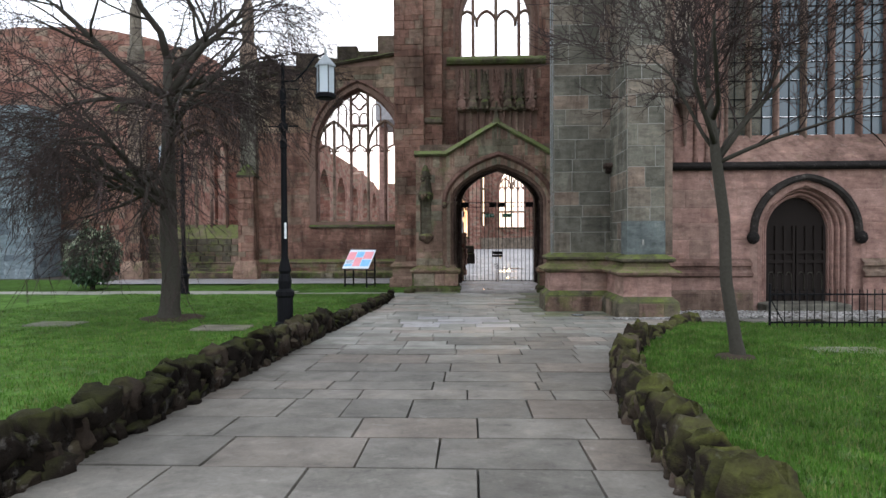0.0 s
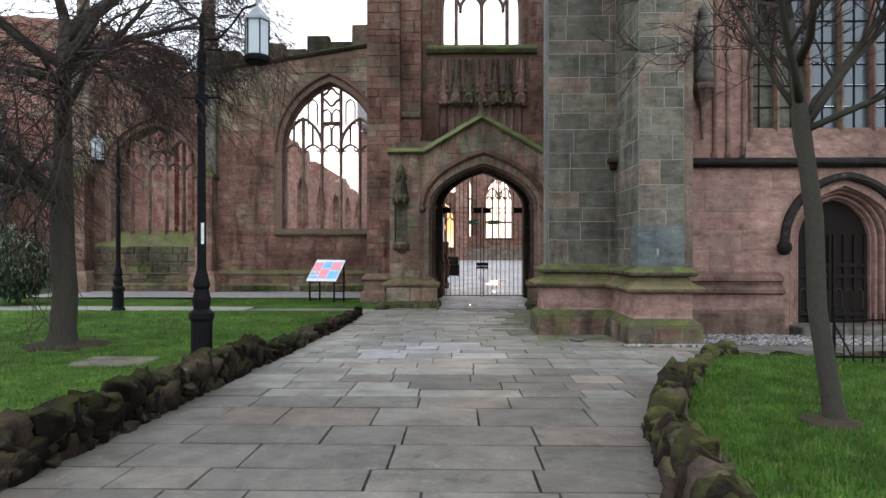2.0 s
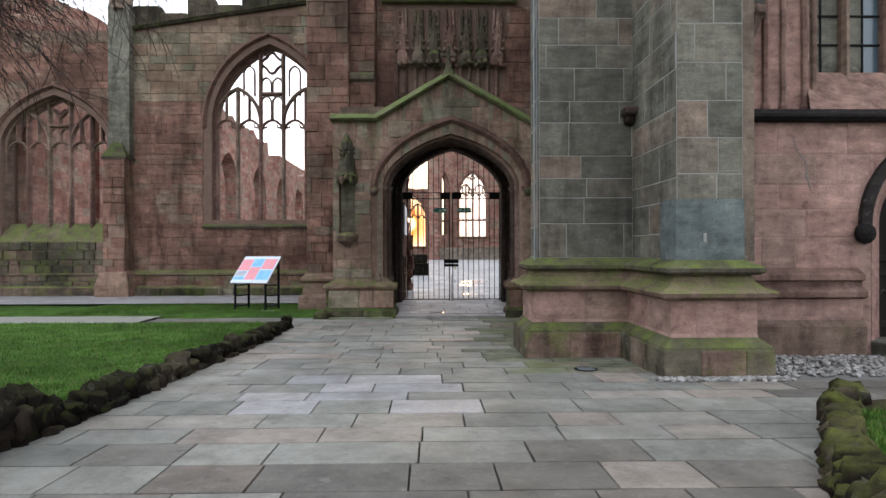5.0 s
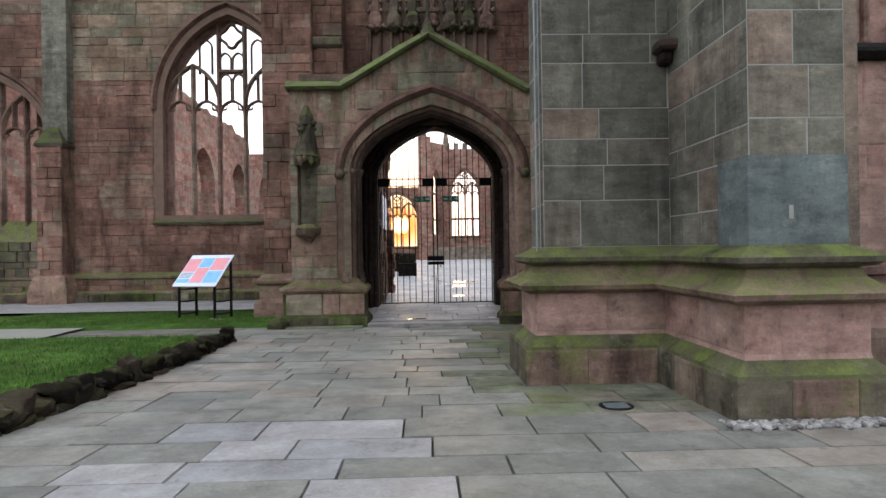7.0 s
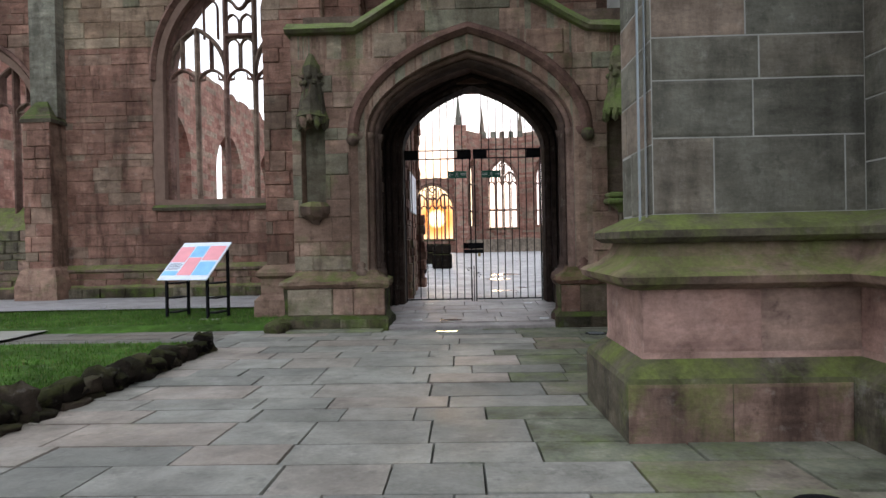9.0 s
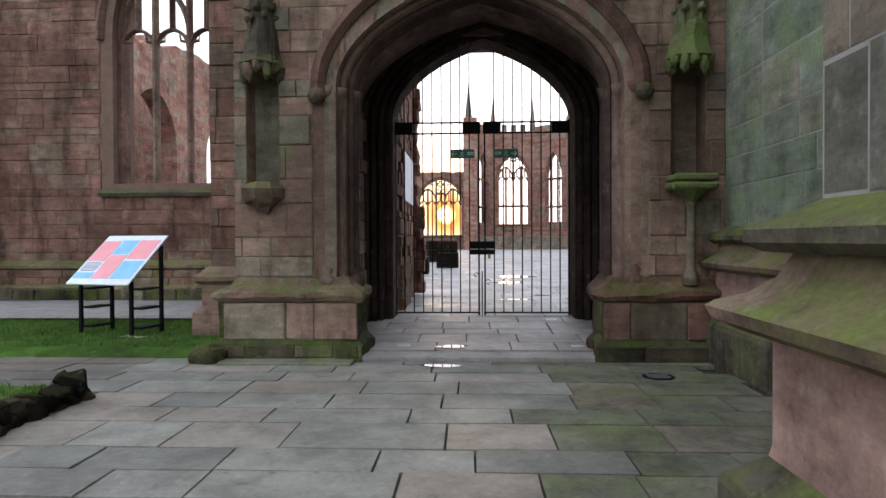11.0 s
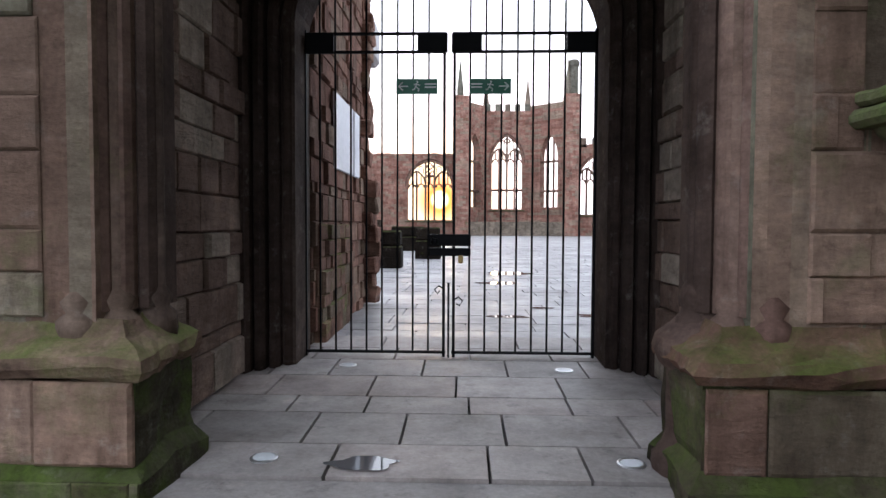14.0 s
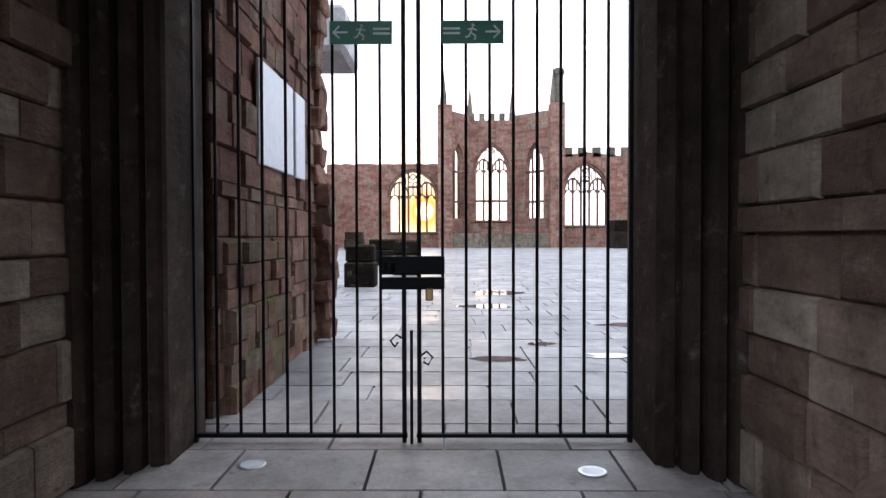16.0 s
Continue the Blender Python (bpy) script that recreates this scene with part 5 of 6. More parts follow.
# ---- iron gate ----
gate = thing("iron_gate", "closed black iron double gate with vertical bars and padlocked lock box", "gate", (-0.02, 25.44, -0.36))
GTX = 1.17
for s in (-1, 1):
    leaf = part("gate_leaf", boxed(min(GTX + s * 0.03, GTX + s * 1.45), max(GTX + s * 0.03, GTX + s * 1.45), -0.02, 0.02, 0.06, 0.085), IRON, gate)
    for z in (3.07, 3.25):
        part("rail", boxed(min(GTX + s * 0.03, GTX + s * 1.46), max(GTX + s * 0.03, GTX + s * 1.46), -0.015, 0.015, z, z + 0.025), IRON, leaf)
    part("stile", boxed(GTX + s * 0.05 - 0.014, GTX + s * 0.05 + 0.014, -0.02, 0.02, 0.0, 3.1), IRON, leaf)
    part("stile", boxed(GTX + s * 1.45 - 0.014, GTX + s * 1.45 + 0.014, -0.02, 0.02, 0.0, 3.3), IRON, leaf)
    for k in range(1, 9):
        u = 0.05 + 0.1565 * k
        top = 3.26 + arch_z(min(u, 1.46), 1.47, 1.28)
        part("bar", tube(bmesh.new(), [(GTX + s * u, 0, 0.07), (GTX + s * u, 0, top)], 0.011, 6), IRON, leaf)
    for xa in (0.02, 1.16):
        part("plate", boxed(min(GTX + s * xa, GTX + s * (xa + 0.3)), max(GTX + s * xa, GTX + s * (xa + 0.3)), -0.02, 0.02, 3.08, 3.26), IRON, leaf)
    part("exit_sign", boxed(GTX + (0.2 if s > 0 else -0.53), GTX + (0.61 if s > 0 else -0.12), -0.035, -0.025, 2.66, 2.81), plain("sign_green", (0.02, 0.13, 0.075), 0.4), leaf, "green running-man exit sign")
    ex = GTX + (0.405 if s > 0 else -0.325)
    sw = plain("sign_white", (0.55, 0.65, 0.6), 0.4) if s < 0 else bpy.data.materials["sign_white"]
    bm = bmesh.new()
    box(bm, ex + s * 0.13 - 0.045, ex + s * 0.13 + 0.045, -0.038, -0.035, 2.73, 2.742)
    for q in (-1, 1):
        tube(bm, [(ex + s * 0.18, -0.037, 2.736), (ex + s * 0.14, -0.037, 2.736 + q * 0.04)], 0.007, 4)
    part("arrow", bm, sw, leaf)
    bm = bmesh.new()
    tube(bm, [(ex, -0.037, 2.785), (ex + 0.01, -0.037, 2.77)], 0.009, 5)
    tube(bm, [(ex, -0.037, 2.765), (ex - 0.01, -0.037, 2.73), (ex + 0.02, -0.037, 2.71), (ex + 0.015, -0.037, 2.685)], 0.007, 4)
    tube(bm, [(ex - 0.01, -0.037, 2.73), (ex - 0.025, -0.037, 2.705), (ex - 0.045, -0.037, 2.7)], 0.007, 4)
    tube(bm, [(ex - 0.03, -0.037, 2.75), (ex, -0.037, 2.757), (ex + 0.03, -0.037, 2.745)], 0.006, 4)
    part("pictogram", bm, sw, leaf)
    for z in (2.72, 2.75):
        part("lettering_bar", boxed(min(ex - s * 0.19, ex - s * 0.08), max(ex - s * 0.19, ex - s * 0.08), -0.038, -0.035, z, z + 0.014), sw, leaf)
    sc = [(GTX + s * 0.05, -0.03, 0.72), (GTX + s * 0.1, -0.03, 0.75), (GTX + s * 0.14, -0.03, 0.71), (GTX + s * 0.11, -0.03, 0.67), (GTX + s * 0.09, -0.03, 0.7)] if s < 0 else [(GTX + s * 0.05, -0.03, 0.6), (GTX + s * 0.1, -0.03, 0.64), (GTX + s * 0.14, -0.03, 0.6), (GTX + s * 0.11, -0.03, 0.55), (GTX + s * 0.08, -0.03, 0.57)]
    part("scroll_handle", tube(bmesh.new(), sc, 0.008, 5), IRON, leaf)
lock = part("lock_box", boxed(0.97, 1.39, -0.06, 0.02, 1.15, 1.27, bevel=0.008), IRON, gate)
part("lock_plate", boxed(0.97, 1.39, -0.05, 0.02, 1.05, 1.13, bevel=0.008), IRON, lock)
part("knob", lathe(bmesh.new(), [(0.035, -0.03), (0.04, 0.0), (0.03, 0.03)], 10, (1.03, -0.08, 1.2)), IRON, lock)
part("padlock", boxed(1.265, 1.315, -0.09, -0.05, 0.98, 1.06, bevel=0.008), plain("brass", (0.35, 0.24, 0.1), 0.4, 0.8), lock, "small brass padlock")
part("drop_bolt", boxed(1.16, 1.18, -0.045, -0.02, 0.0, 0.78), IRON, gate)

# board on the inner wall
nb = thing("notice_board", "white notice board fixed to rough sandstone wall", "notice board", (-0.33, 26.9, 1.7))
part("panel", boxed(0, 0.04, 0, 1.2, 0, 0.95, bevel=0.01), plain("board_offwhite", (0.6, 0.62, 0.66), 0.4), nb)
part("panel", boxed(0, 0.04, 1.32, 1.75, 0, 0.95, bevel=0.01), bpy.data.materials["board_offwhite"], nb)

# square stacked stones in the court
for (x, y, w, h1, zz) in ((-1.05, 38.7, 0.42, 0.75, 0), (-0.1, 44, 0.5, 0.8, 0), (-1.6, 52, 0.9, 0.8, 0), (21, 92, 1.2, 2.0, 0), (-9, 90, 1, 1.2, 0)):
    st = thing("block_stack", "stack of mossy cut stone blocks on the court floor", "stone", (x, y, -0.38))
    part("lower_block", boxed(-w, w, -w, w, 0, h1 * 0.95, bevel=0.05), RUBBLE, st)
    part("upper_block", boxed(-w * 0.92, w * 0.92, -w * 0.9, w * 0.9, h1 * 0.95, h1 * 1.6, bevel=0.06), RUBBLE, st)

# ---- railing on the right lawn ----
fence = thing("railing", "low black iron railing along the lawn", "railing", (0, 0, 0))
fx, fy = 5.35, 11.3
for z in (0.12, 0.62):
    part("rail", boxed(fx, 14, fy - 0.012, fy + 0.012, gz(fy) + 0.12 + z, gz(fy) + 0.15 + z), IRON, fence)
k = 0
while fx + k * 0.13 < 14:
    part("bar", tube(bmesh.new(), [(fx + k * 0.13, fy, gz(fy) + 0.05), (fx + k * 0.13, fy, gz(fy) + 0.85)], 0.009, 5), IRON, fence)
    k += 1
part("end_post", tube(bmesh.new(), [(fx, fy, gz(fy)), (fx, fy, gz(fy) + 0.95)], 0.02, 6), IRON, fence)
part("stay", tube(bmesh.new(), [(fx, fy, gz(fy) + 0.7), (fx + 0.3, fy - 0.05, gz(fy) + 0.1)], 0.012, 5), IRON, fence)

# ---- bush ----
LEAF = plain("laurel_leaf", (0.045, 0.085, 0.04), 0.35, scale=3, vary=0.5)
bush = thing("bush", "dense glossy evergreen bush beside the wall", "bush", (-14.2, 22.9, -0.45))
rnd = random.Random(4)
V, F = [], []
for k in range(5200):
    d = Vector((rnd.gauss(0, 1), rnd.gauss(0, 1), rnd.gauss(0, 1))).normalized()
    rr = 0.75 + 0.25 * noise.noise(d * 2.2) + 0.12 * noise.noise(d * 6)
    q = rr * rnd.uniform(0.75, 1.03)
    c = Vector((d.x * (1.2 if d.z > 0 else 1.35) * q, d.y * 1.15 * q, 1.15 + d.z * (1.6 if d.z > 0 else 1.25) * q))
    if c.z < 0.1:
        continue
    e = Matrix.Rotation(rnd.uniform(0, 6.3), 3, "Z") @ Matrix.Rotation(rnd.uniform(-1.2, 0.6), 3, "X")
    i = len(V)
    V += [tuple(c + e @ Vector(v)) for v in ((-0.035, 0, 0), (0, -0.08, 0.012), (0.035, 0, 0), (0, 0.09, -0.02))]
    F += [(i, i + 1, i + 2), (i, i + 2, i + 3)]
link("leaves", V, F, LEAF, bush, kind="stuff")
V, F = [], []
for k in range(900):
    d = Vector((rnd.gauss(-0.35, 1), rnd.gauss(0, 1), abs(rnd.gauss(0.3, 1)))).normalized()
    q = 1.03 * (0.75 + 0.25 * noise.noise(d * 2.2) + 0.12 * noise.noise(d * 6))
    c = Vector((d.x * 1.2 * q, d.y * 1.15 * q, 1.15 + d.z * 1.6 * q))
    e = Matrix.Rotation(rnd.uniform(0, 6.3), 3, "Z") @ Matrix.Rotation(rnd.uniform(-1.2, 0.6), 3, "X")
    i = len(V)
    V += [tuple(c + e @ Vector(v)) for v in ((-0.03, 0, 0), (0, -0.07, 0.012), (0.03, 0, 0), (0, 0.07, -0.02))]
    F += [(i, i + 1, i + 2), (i, i + 2, i + 3)]
link("pale_leaves", V, F, plain("variegated_leaf", (0.36, 0.4, 0.27), 0.4, scale=3, vary=0.4), bush, "pale cream-edged leaves", kind="stuff")
part("stems", tube(tube(bmesh.new(), [(0, 0, -0.1), (0.1, 0, 0.8), (0.3, 0.1, 1.6)], 0.05), [(0, 0, -0.1), (-0.2, 0, 0.8), (-0.4, 0.1, 1.7)], 0.05), BARK, bush)

# ---- buildings beyond ----
GLASSD = plain("dark_glass", (0.03, 0.04, 0.05), 0.1)
hall = thing("apse_chapel", "large red sandstone chapel wall with a rounded ruined top", "building", (0, 0, 0))
holed_wall("wall", -44, -14.3, -0.8, lambda x: 13.7 - 0.022 * (x + 24) ** 2 * (1 if x > -24 else 0.3) + 0.15 * noise.noise((x * 2, 0, 0)), 35, 36, [], RED_FAR, None, hall)
for x in (-38.5, -32, -26.2, -19.6, -15.0):
    part("buttress", boxed(x - 0.45, x + 0.45, 34.35, 35.0, -0.8, 8.6, bevel=0.04), RED_FAR, hall)
    part("buttress_offset", band([(x - 0.45, 35.0), (x - 0.45, 34.35), (x + 0.45, 34.35), (x + 0.45, 35.0)], [(8.5, 0.05), (8.62, 0.05), (9.2, -0.3)]), COPE, hall)
part("string_course", sweep([(-44, 2.4), (-14.3, 2.4)], [(0, 0.02), (0, -0.12), (0.1, -0.16), (0.2, 0.02)], 35.0), MOULD, hall)
grey = thing("stone_annex", "grey rubble stone annex with dark glazed entrance", "building", (0, 0, 0))
part("wall", boxed(-32, -22.7, 31.5, 33.8, -0.8, 8.5, bevel=0.05), stone("grey_rubble", (0.2, 0.25, 0.27), (0.28, 0.33, 0.35), (0.14, 0.17, 0.19), courses=(0.6, 0.35)), grey)
part("door_glass", boxed(-25.6, -22.2, 34.75, 34.85, -0.65, 1.5), GLASSD, grey, "dark entrance glazing")
part("canopy", boxed(-25.9, -21.9, 34.3, 34.95, 1.5, 1.72, bevel=0.02), SLATE, grey, "pale blue-grey entrance canopy")
part("fascia", boxed(-25.9, -21.9, 34.6, 34.98, 1.72, 2.05, bevel=0.02), GREYMETAL, grey)
part("side_wall", boxed(-23.4, -22.0, 34.5, 34.7, -0.65, 1.5), SLATE, grey)
for x in (-25.6, -24.6, -23.6):
    part("frame", boxed(x - 0.06, x + 0.06, 34.68, 34.74, -0.65, 1.5), GREYMETAL, grey)

minster = thing("modern_church", "tall plain pink stone church hall beyond the ruin", "building")
part("wall", boxed(-30, -20, 52, 62, -0.8, 12.5, bevel=0.05), RED_FAR, minster)
part("wall", boxed(-30, -20, 92, 112, -0.8, 14, bevel=0.05), RED_FAR, minster)
part("canopy", boxed(-9, -5.0, 60, 66, 12.6, 15.5, bevel=0.3), COURT, minster, "grey projecting porch canopy")
for x in (-8.6,):
    part("canopy_pier", boxed(x - 0.4, x + 0.4, 62.5, 63.3, -0.6, 12.7), PINK, minster)

# ---- small fittings in the paving ----
for x, y, z in ((0.2, 25.05, -0.342), (2.24, 24.95, -0.345), (0.1, 22.85, -0.408), (2.3, 22.85, -0.408)):
    d = thing("ground_light", "small round steel uplight set in the floor", "light", (x, y, z), "uplights in the porch floor")
    part("rim", lathe(bmesh.new(), [(0.085, -0.02), (0.085, 0.003), (0.075, 0.006), (0.065, 0.005)], 16), plain("steel", (0.6, 0.6, 0.6), 0.3, 0.9), d)
    part("lens", lathe(bmesh.new(), [(0.064, -0.01), (0.064, 0.005), (0.02, 0.007)], 16), plain("frosted_lens", (0.7, 0.72, 0.74), 0.2), d)
for x, y in ((2.62, 15.1), (2.87, 21.4)):
    d = thing("drain_cover", "round dark drain grate in a square stone surround", "drain", (x, y, gz(y)))
    part("surround", boxed(-0.24, 0.24, -0.24, 0.24, -0.03, 0.012, bevel=0.01), SLAB_MOSS, d)
    g = part("grate", lathe(bmesh.new(), [(0.16, -0.01), (0.16, 0.02), (0.13, 0.022), (0.12, 0.016)], 16), IRON, d)
    for k in range(5):
        part("slot_bar", boxed(-0.11, 0.11, -0.09 + 0.04 * k, -0.075 + 0.04 * k, 0.014, 0.024), LEAD, g)
for x, y in ((-8.2, 12.0), (-4.6, 11.4), (5.2, 8.7)):
    g = tagged(part("ledger_slab", boxed(x - 0.5, x + 0.5, y - 0.3, y + 0.3, gz(y) + 0.05, gz(y) + 0.16, bevel=0.02), SLAB_MOSS, None), "flat weathered ledger stone lying in the grass", "slab")

# ---- low rubble edging walls: each stone a part ----


def rubble_mesh(seed, mat):
    rnd = random.Random(seed)
    bm = bmesh.new()
    bmesh.ops.create_cube(bm, size=1)
    bmesh.ops.bevel(bm, geom=bm.edges[:], offset=0.14, segments=1, affect="EDGES")
    bmesh.ops.subdivide_edges(bm, edges=[e for e in bm.edges if e.calc_length() > 0.4], cuts=1, use_grid_fill=True)
    off = rnd.uniform(0, 50)
    for v in bm.verts:
        v.co += 0.26 * noise.noise_vector(v.co * 1.7 + Vector((off, off, 0))) + 0.2 * noise.noise_vector(v.co * 4.5 + Vector((off, 0, off)))
    me = bpy.data.meshes.new("stone")
    bm.to_mesh(me)
    bm.free()
    me.materials.append(mat)
    me.polygons.foreach_set("use_smooth", [True] * len(me.polygons))
    return me


RUB = [rubble_mesh(s, RUBBLE) for s in range(12)]
RUB_MOSS = [rubble_mesh(s, RUBBLE_MOSS) for s in range(12)]


def edging(label, pts, rows, sizes, seed, kinds=RUB):
    w = thing("edging_wall", label, "low wall")
    rnd = random.Random(seed)
    for (h0, hh, gap) in rows:
        for (xa, ya), (xb, yb) in zip(pts, pts[1:]):
            run, d = Vector((xb - xa, yb - ya)).length, 0.0
            ang = math.atan2(yb - ya, xb - xa)
            while d < run - 0.05:
                ln = rnd.uniform(*sizes)
                c = Vector((xa, ya)).lerp(Vector((xb, yb)), min((d + ln / 2) / run, 1))
                ob = new("stone", kinds[rnd.randrange(12)])
                ob.parent = w
                hv = hh * rnd.uniform(0.65, 1.5)
                ob.matrix_basis = pose(c.x + rnd.uniform(-.03, .03), c.y, gz(c.y) + h0 + hv * 0.4, rnd.uniform(-16, 16), rnd.uniform(-14, 14), math.degrees(ang) + rnd.uniform(-16, 16)) @ Matrix.Diagonal((ln * 1.12, 0.25 * rnd.uniform(0.8, 1.2), hv * 1.1, 1))
                d += ln * gap
    return w


LE = [(left_edge(y) - 0.1, y) for y in (0.5, 4, 8, 12, 16, 20.4)]
edging("low dark rubble edging wall beside the paving", LE[3:], ((-0.05, 0.15, 0.95), (0.07, 0.16, 1.0)), (0.14, 0.34), 5)
edging("dark mossy rubble edging wall beside the paving", LE[:4], ((-0.05, 0.18, 0.95), (0.09, 0.19, 0.98), (0.22, 0.18, 1.0)), (0.11, 0.27), 1)
RE = [(x + 0.08, y) for x, y in RIGHT_EDGE[1:]]
edging("low mossy rubble edging stones at the lawn corner", RE[4:], ((-0.05, 0.18, 0.8), (0.08, 0.17, 0.95)), (0.09, 0.2), 4, RUB_MOSS)
edging("mossy upright rubble edging stones round the lawn", RE[:5], ((-0.05, 0.22, 0.8), (0.13, 0.24, 0.95)), (0.09, 0.2), 2, RUB_MOSS)
edging("row of rough mossy stones at the lawn's edge", [(4.5, 12.4), (6.5, 12.15), (10, 12.15)], ((0.0, 0.2, 1.5),), (0.3, 0.6), 3)

SOIL = plain("bare_soil", (0.05, 0.038, 0.028), 0.95, scale=14, vary=0.5, bump=0.6)
for x, y, r in ((-6.38, 13.02, 0.75), (3.42, 8.1, 0.3)):
    bm = lathe(bmesh.new(), [(r, -0.03), (r * 0.75, 0.035), (r * 0.4, 0.06), (0.02, 0.07)], 18, (x, y, gz(y) + 0.14))
    for v in bm.verts:
        v.co += 0.12 * r * noise.noise_vector(v.co * 2.5) * Vector((1, 1, 0.15)).length * 0.8
    tagged(part("soil_patch", bm, SOIL, None, smooth=True), "bare dark soil round the tree foot", "soil", kind="structure")

# ---- paving: each slab a part ----
paving = thing("paving", "worn grey sandstone flags laid in uneven courses", "paving", kind="structure")


def slab_mesh(mat, z=1.0):
    i = 0.007
    V = [(-.5, -.5, 0), (.5, -.5, 0), (.5, .5, 0), (-.5, .5, 0), (-.5 + i, -.5 + i, 1), (.5 - i, -.5 + i, 1), (.5 - i, .5 - i, 1), (-.5 + i, .5 - i, 1)]
    me = bpy.data.meshes.new("slab")
    me.from_pydata(V, [], [(0, 1, 5, 4), (1, 2, 6, 5), (2, 3, 7, 6), (3, 0, 4, 7), (4, 5, 6, 7)])
    me.materials.append(mat)
    return me


SIN, SBR = slab_mesh(SLAB_IN), slab_mesh(SLAB_BROWN)
SM, SP, SMOSS = slab_mesh(SLAB), slab_mesh(SLAB_PALE), slab_mesh(SLAB_MOSS)
rnd = random.Random(12)
y, count = -5.0, 0
JV, JF = [], []
while y < 22.35:
    h = rnd.choice((0.45, 0.55, 0.62, 0.72)) if y < 12 else rnd.choice((0.42, 0.5, 0.6))
    h = min(h, max(22.42 - y, 0.2))
    xl = left_edge(y) + 0.0 if y < 20.4 else -6.5
    xr = right_edge(y + h) + 0.1 if y < 12.0 else 16.0
    x = xl - rnd.uniform(0, 0.4)
    while x < xr:
        w = rnd.uniform(0.55, 1.2)
        if (13 < y < 17.8 and x > 3.5 and x + w > 4.3 and y > 14.0) or (y > 17 and x > 3.2):
            x += w
            continue
        pale = (12.9 < y + h / 2 < 14.6 and -1.3 < x + w / 2 < 0.6 and rnd.random() < 0.75)
        m = pose(x + w / 2, y + h / 2, gz(y + h / 2) - 0.05 + rnd.uniform(-.004, .004), math.degrees(-0.027) if 0 < y < 18 else 0, rnd.uniform(-.25, .25), 0) @ Matrix.Rotation(radians(rnd.uniform(-.5, .5)), 4, "Z") @ Matrix.Diagonal((w - 0.006, h - 0.012, 0.05, 1))
        if y > 4 and count < 330 and -3.4 < x < 4:
            ob = new("slab", SP if pale else (SMOSS if y > 14.3 and x + w / 2 > 1.7 - 0.06 * (y - 14) * rnd.random() else (SBR if y + 2 * rnd.random() < 11.5 else SM)))
            ob.parent, ob.matrix_basis = paving, m
            count += 1
        else:
            k = len(JV)
            JV += [tuple(m @ v.co) for v in SM.vertices]
            JF += [tuple(i + k for i in f.vertices) for f in SM.polygons]
        x += w
    y += h
link("slabs", JV, JF, SLAB_BROWN, paving, kind="stuff")
kerb = tagged(part("kerb_slab", boxed(-1.95, -0.4, 21.93, 22.22, -0.56, -0.452, bevel=0.012), SLAB_MOSS, None), "long mossy kerb slab at the pier foot", "slab", kind="structure")
bm = bmesh.new()
bmesh.ops.create_icosphere(bm, subdivisions=3, radius=1, matrix=Matrix.Translation((-2.12, 22.12, -0.42)) @ Matrix.Diagonal((0.2, 0.15, 0.17, 1)))
tagged(part("footing_stone", eroded(bm, 0.05, 1, 6.0), BASE_MOSS, None), "dark mossy rough stone against the porch pier", "stone")
passage = thing("passage_floor", "raised stone flags through the porch passage", "floor", kind="structure")
y = 22.25
part("step", boxed(-0.35, 2.5, 22.22, 22.6, -0.55, -0.435, bevel=0.012), SLAB_IN, passage)
y = 22.6
while y < 25.9:
    h = rnd.choice((0.4, 0.5, 0.6))
    x = -0.8 - rnd.uniform(0, 0.4)
    while x < 3.1:
        w = rnd.uniform(0.5, 0.95)
        ob = new("slab", SIN)
        ob.parent = passage
        ob.matrix_basis = pose(x + w / 2, y + h / 2, -0.49 + 0.03 * (y + h / 2 - 22.6), 1.72, rnd.uniform(-.2, .2), 0) @ Matrix.Diagonal((w - 0.01, h - 0.01, 0.07 + rnd.uniform(0, .004), 1))
        x += w
    y += h

# flags of the court beyond the gate
court = thing("court_paving", "pale damp stone flags of the open nave", "paving", kind="structure")
SC = slab_mesh(COURT)
JV, JF = [], []
y, count = 25.9, 0
while y < 60:
    h = rnd.uniform(0.5, 0.8)
    x = -1.0 - rnd.uniform(0, 0.5) - (y - 26) * 0.25
    while x < 5 + (y - 26) * 0.4:
        w = rnd.uniform(0.6, 1.3)
        m = pose(x + w / 2, y + h / 2, -0.4 + rnd.uniform(-.003, .003), 0, rnd.uniform(-.2, .2), 0) @ Matrix.Diagonal((w - 0.012, h - 0.012, 0.05, 1))
        if count < 280:
            ob = new("slab", SC)
            ob.parent, ob.matrix_basis = court, m
            count += 1
        else:
            k = len(JV)
            JV += [tuple(m @ v.co) for v in SC.vertices]
            JF += [tuple(i + k for i in f.vertices) for f in SC.polygons]
        x += w
    y += h
link("slabs", JV, JF, COURT, court, kind="stuff")
gutter = part("drain_channel", boxed(-0.09, 0.09, 0, 62, 0, 0.012), SLAB_IN, court, "narrow grooved drain channel")
gutter.matrix_basis = Matrix.Translation((1.32, 31.5, -0.357)) @ Matrix.Rotation(radians(-1.1), 4, "Z")

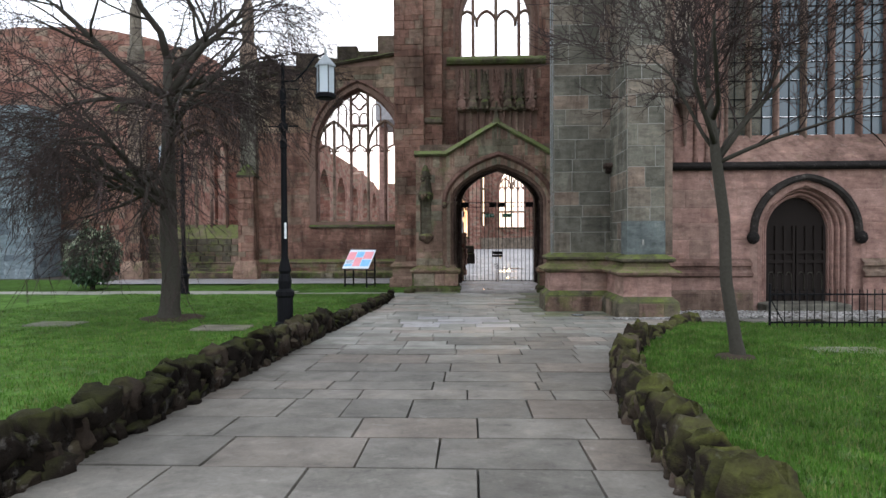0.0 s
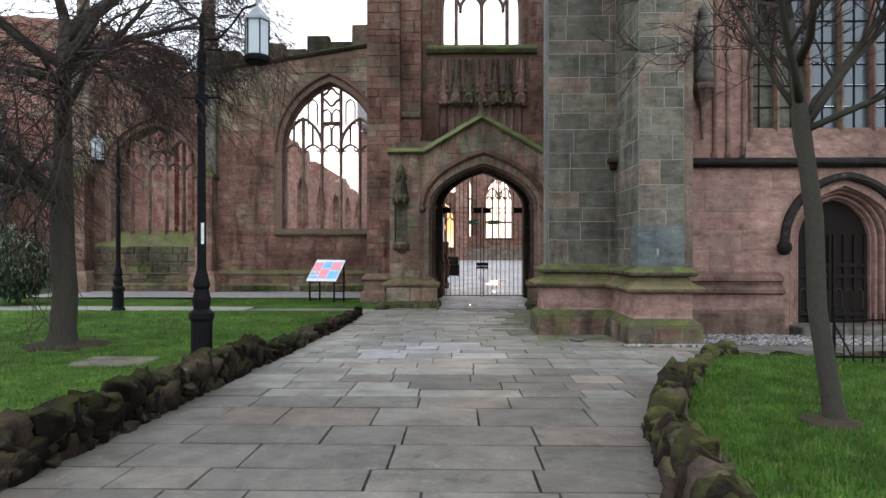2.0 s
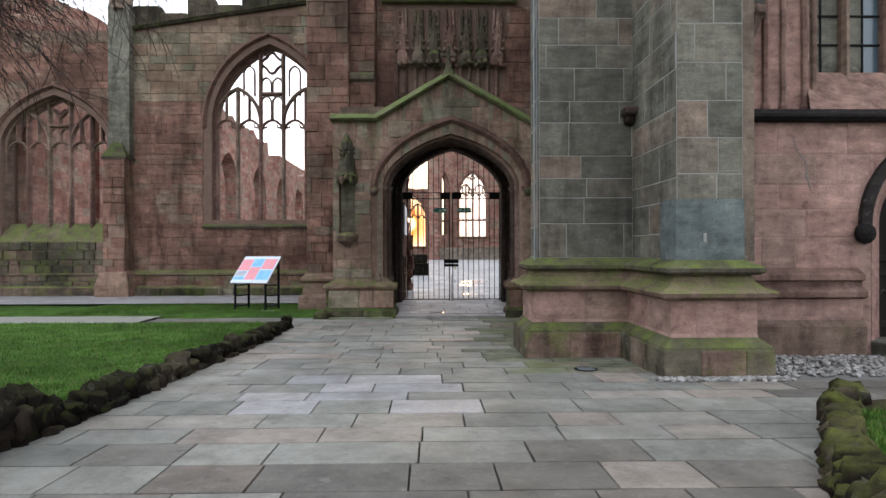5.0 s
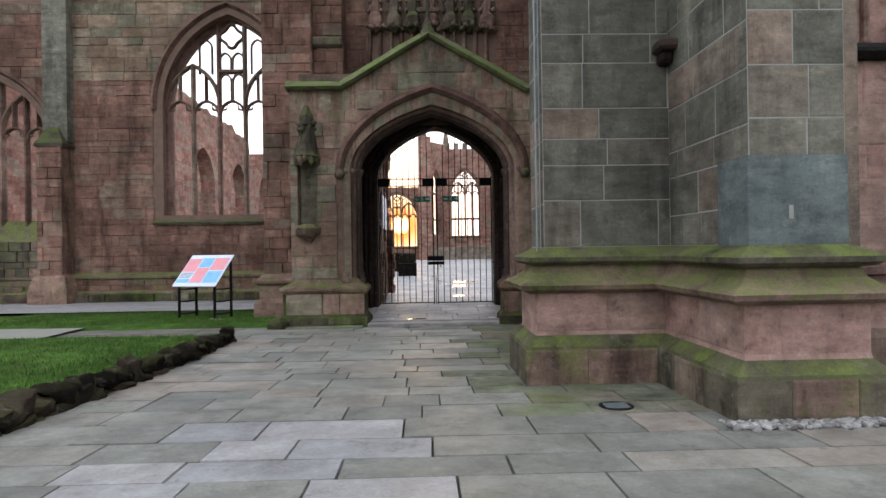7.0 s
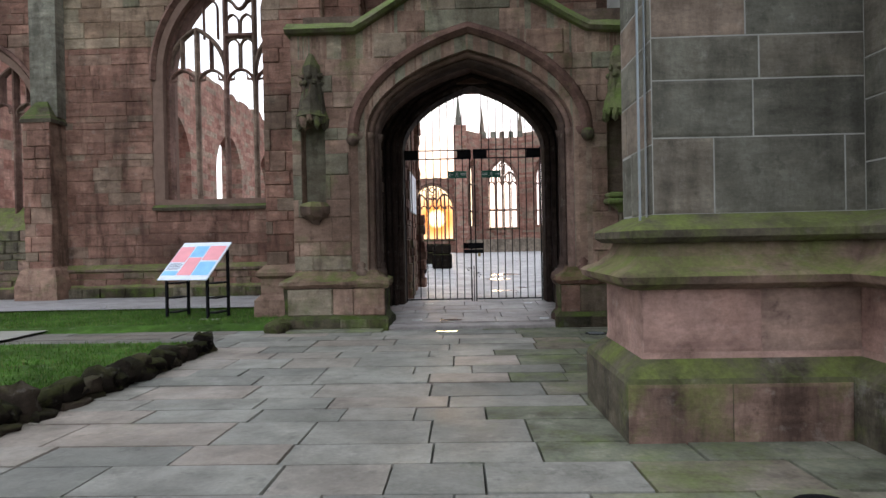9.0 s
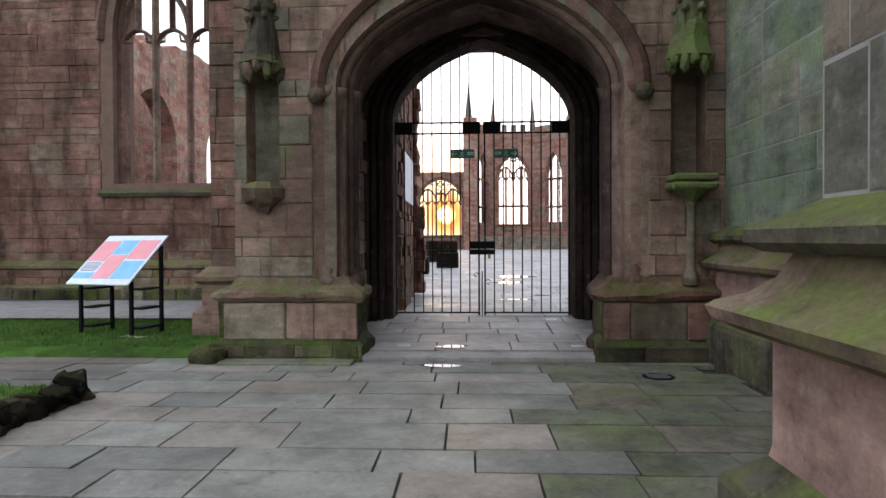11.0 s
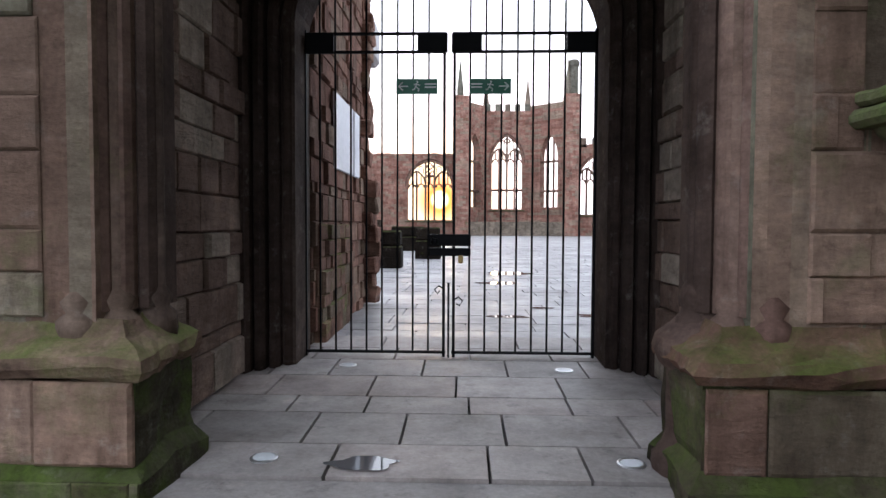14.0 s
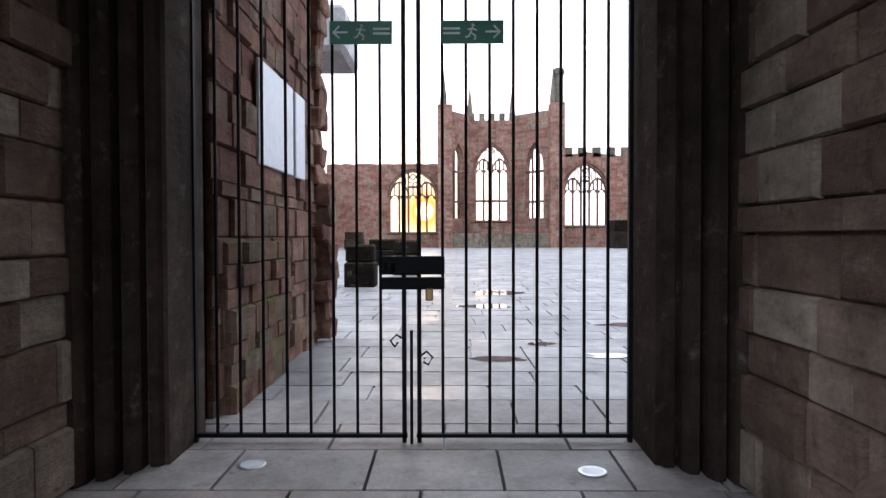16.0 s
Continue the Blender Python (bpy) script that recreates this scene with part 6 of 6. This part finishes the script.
# shallow rainwater puddles
WATER, pn, pl, pp = material("puddle_water")
pp.inputs["Base Color"].default_value, pp.inputs["Roughness"].default_value, pp.inputs["Specular IOR Level"].default_value = (0.09, 0.09, 0.095, 1), 0.03, 1.0
for x, y, z, rx, ry in ((0.72, 22.78, -0.402, 0.2, 0.11), (0.62, 21.95, gz(21.95) + 0.008, 0.22, 0.09), (1.95, 28.3, -0.342, 0.3, 0.13), (3.3, 28.5, -0.342, 0.3, 0.14), (2.6, 29.3, -0.342, 0.2, 0.1), (2.15, 33.6, -0.342, 0.5, 0.35), (2.6, 36.5, -0.342, 0.6, 0.6), (4.2, 31.0, -0.342, 0.5, 0.2)):
    bm = bmesh.new()
    ring = []
    for k in range(28):
        t = 2 * math.pi * k / 28
        q = 1 + 0.45 * noise.noise((math.cos(t) * 1.3 + x * 7, math.sin(t) * 1.3 + y, 0)) + 0.15 * noise.noise((math.cos(t) * 4 + x, math.sin(t) * 4, y))
        ring.append(bm.verts.new((x + rx * q * math.cos(t), y + ry * q * math.sin(t), z)))
    bm.faces.new(ring)
    tagged(part("puddle", bm, WATER, None), "shallow still rainwater puddle on stone flags", "puddle", group="puddles on the flags", kind="structure")

# pebbles along the wall foot
sheet("gravel_bed", [3.55, 6, 9, 12, 16], [14.2, 15.0, 15.8, 16.4], lambda x, y: gz(y) - 0.012, plain("gravel_grit", (0.15, 0.145, 0.135), 0.9, scale=40, vary=0.5), "grey grit bed at the wall foot", "ground")
PEB = stone("pebble", (0.28, 0.27, 0.255), (0.45, 0.43, 0.41), (0.16, 0.145, 0.13), soot=0.2)
V, F = [], []
rnd = random.Random(6)
bm = bmesh.new()
bmesh.ops.create_icosphere(bm, subdivisions=1, radius=1)
pv, pf = [v.co.copy() for v in bm.verts], [tuple(v.index for v in f.verts) for f in bm.faces]
bm.free()
for k in range(2600):
    if k % 4 == 0:
        x, y = rnd.uniform(3.3, 4.95), 14.34 + rnd.gauss(0, 0.05)
    else:
        x, y = rnd.uniform(4.95, 11), rnd.uniform(14.5, 16.2)
    r = rnd.uniform(0.018, 0.04)
    m = pose(x, y, gz(y) + r * 0.3, 0, rnd.uniform(-30, 30), rnd.uniform(0, 180)) @ Matrix.Diagonal((r * 1.3, r, r * 0.7, 1))
    k0 = len(V)
    V += [tuple(m @ v) for v in pv]
    F += [tuple(i + k0 for i in f) for f in pf]
tagged(link("pebbles", V, F, PEB, None, kind="stuff", smooth=True), "grey and white pebbles along the wall foot", "gravel")

# grass blades
BLADE = stone("grass_blade", (0.06, 0.15, 0.018), (0.11, 0.225, 0.035), (0.2, 0.22, 0.08), soot=0.4, rough=0.7, bump=0.0)


def grass(n, spot, zf, label):
    V, F = np.zeros((n * 3, 3)), np.arange(n * 3).reshape(n, 3)
    rnd = random.Random(n)
    for i in range(n):
        x, y = spot(rnd)
        a, h, w = rnd.uniform(0, 6.28), rnd.uniform(0.025, 0.065), rnd.uniform(0.004, 0.008)
        z = zf(x, y) - 0.005
        lean = rnd.uniform(0, 0.03)
        b = rnd.uniform(0, 6.28)
        V[i * 3:i * 3 + 3] = ((x - w * math.cos(a), y - w * math.sin(a), z), (x + w * math.cos(a), y + w * math.sin(a), z), (x + lean * math.cos(b), y + lean * math.sin(b), z + h))
    tagged(link("grass", V.tolist(), F.tolist(), BLADE, None, kind="stuff"), label, "grass")


def spot_left(r):
    y = 3 + 17.4 * r.random() ** 1.3
    return left_edge(y) - 0.25 - 9 * r.random() ** 1.7, y


def spot_right(r):
    y = 2.5 + 9.5 * r.random() ** 1.2
    return right_edge(y) + 0.2 + 6 * r.random() ** 1.4, y


grass(90000, spot_left, lambda x, y: gz(y) + 0.13 + bumpy(x, y), "short green lawn grass")
grass(90000, spot_right, lambda x, y: gz(y) + 0.16 + bumpy(x, y), "short green lawn grass round the young tree")
grass(25000, lambda r: (r.uniform(-9, -2.3), r.uniform(22.7, 28.4)), lambda x, y: -0.42 + bumpy(x, y), "rough grass at the wall foot")
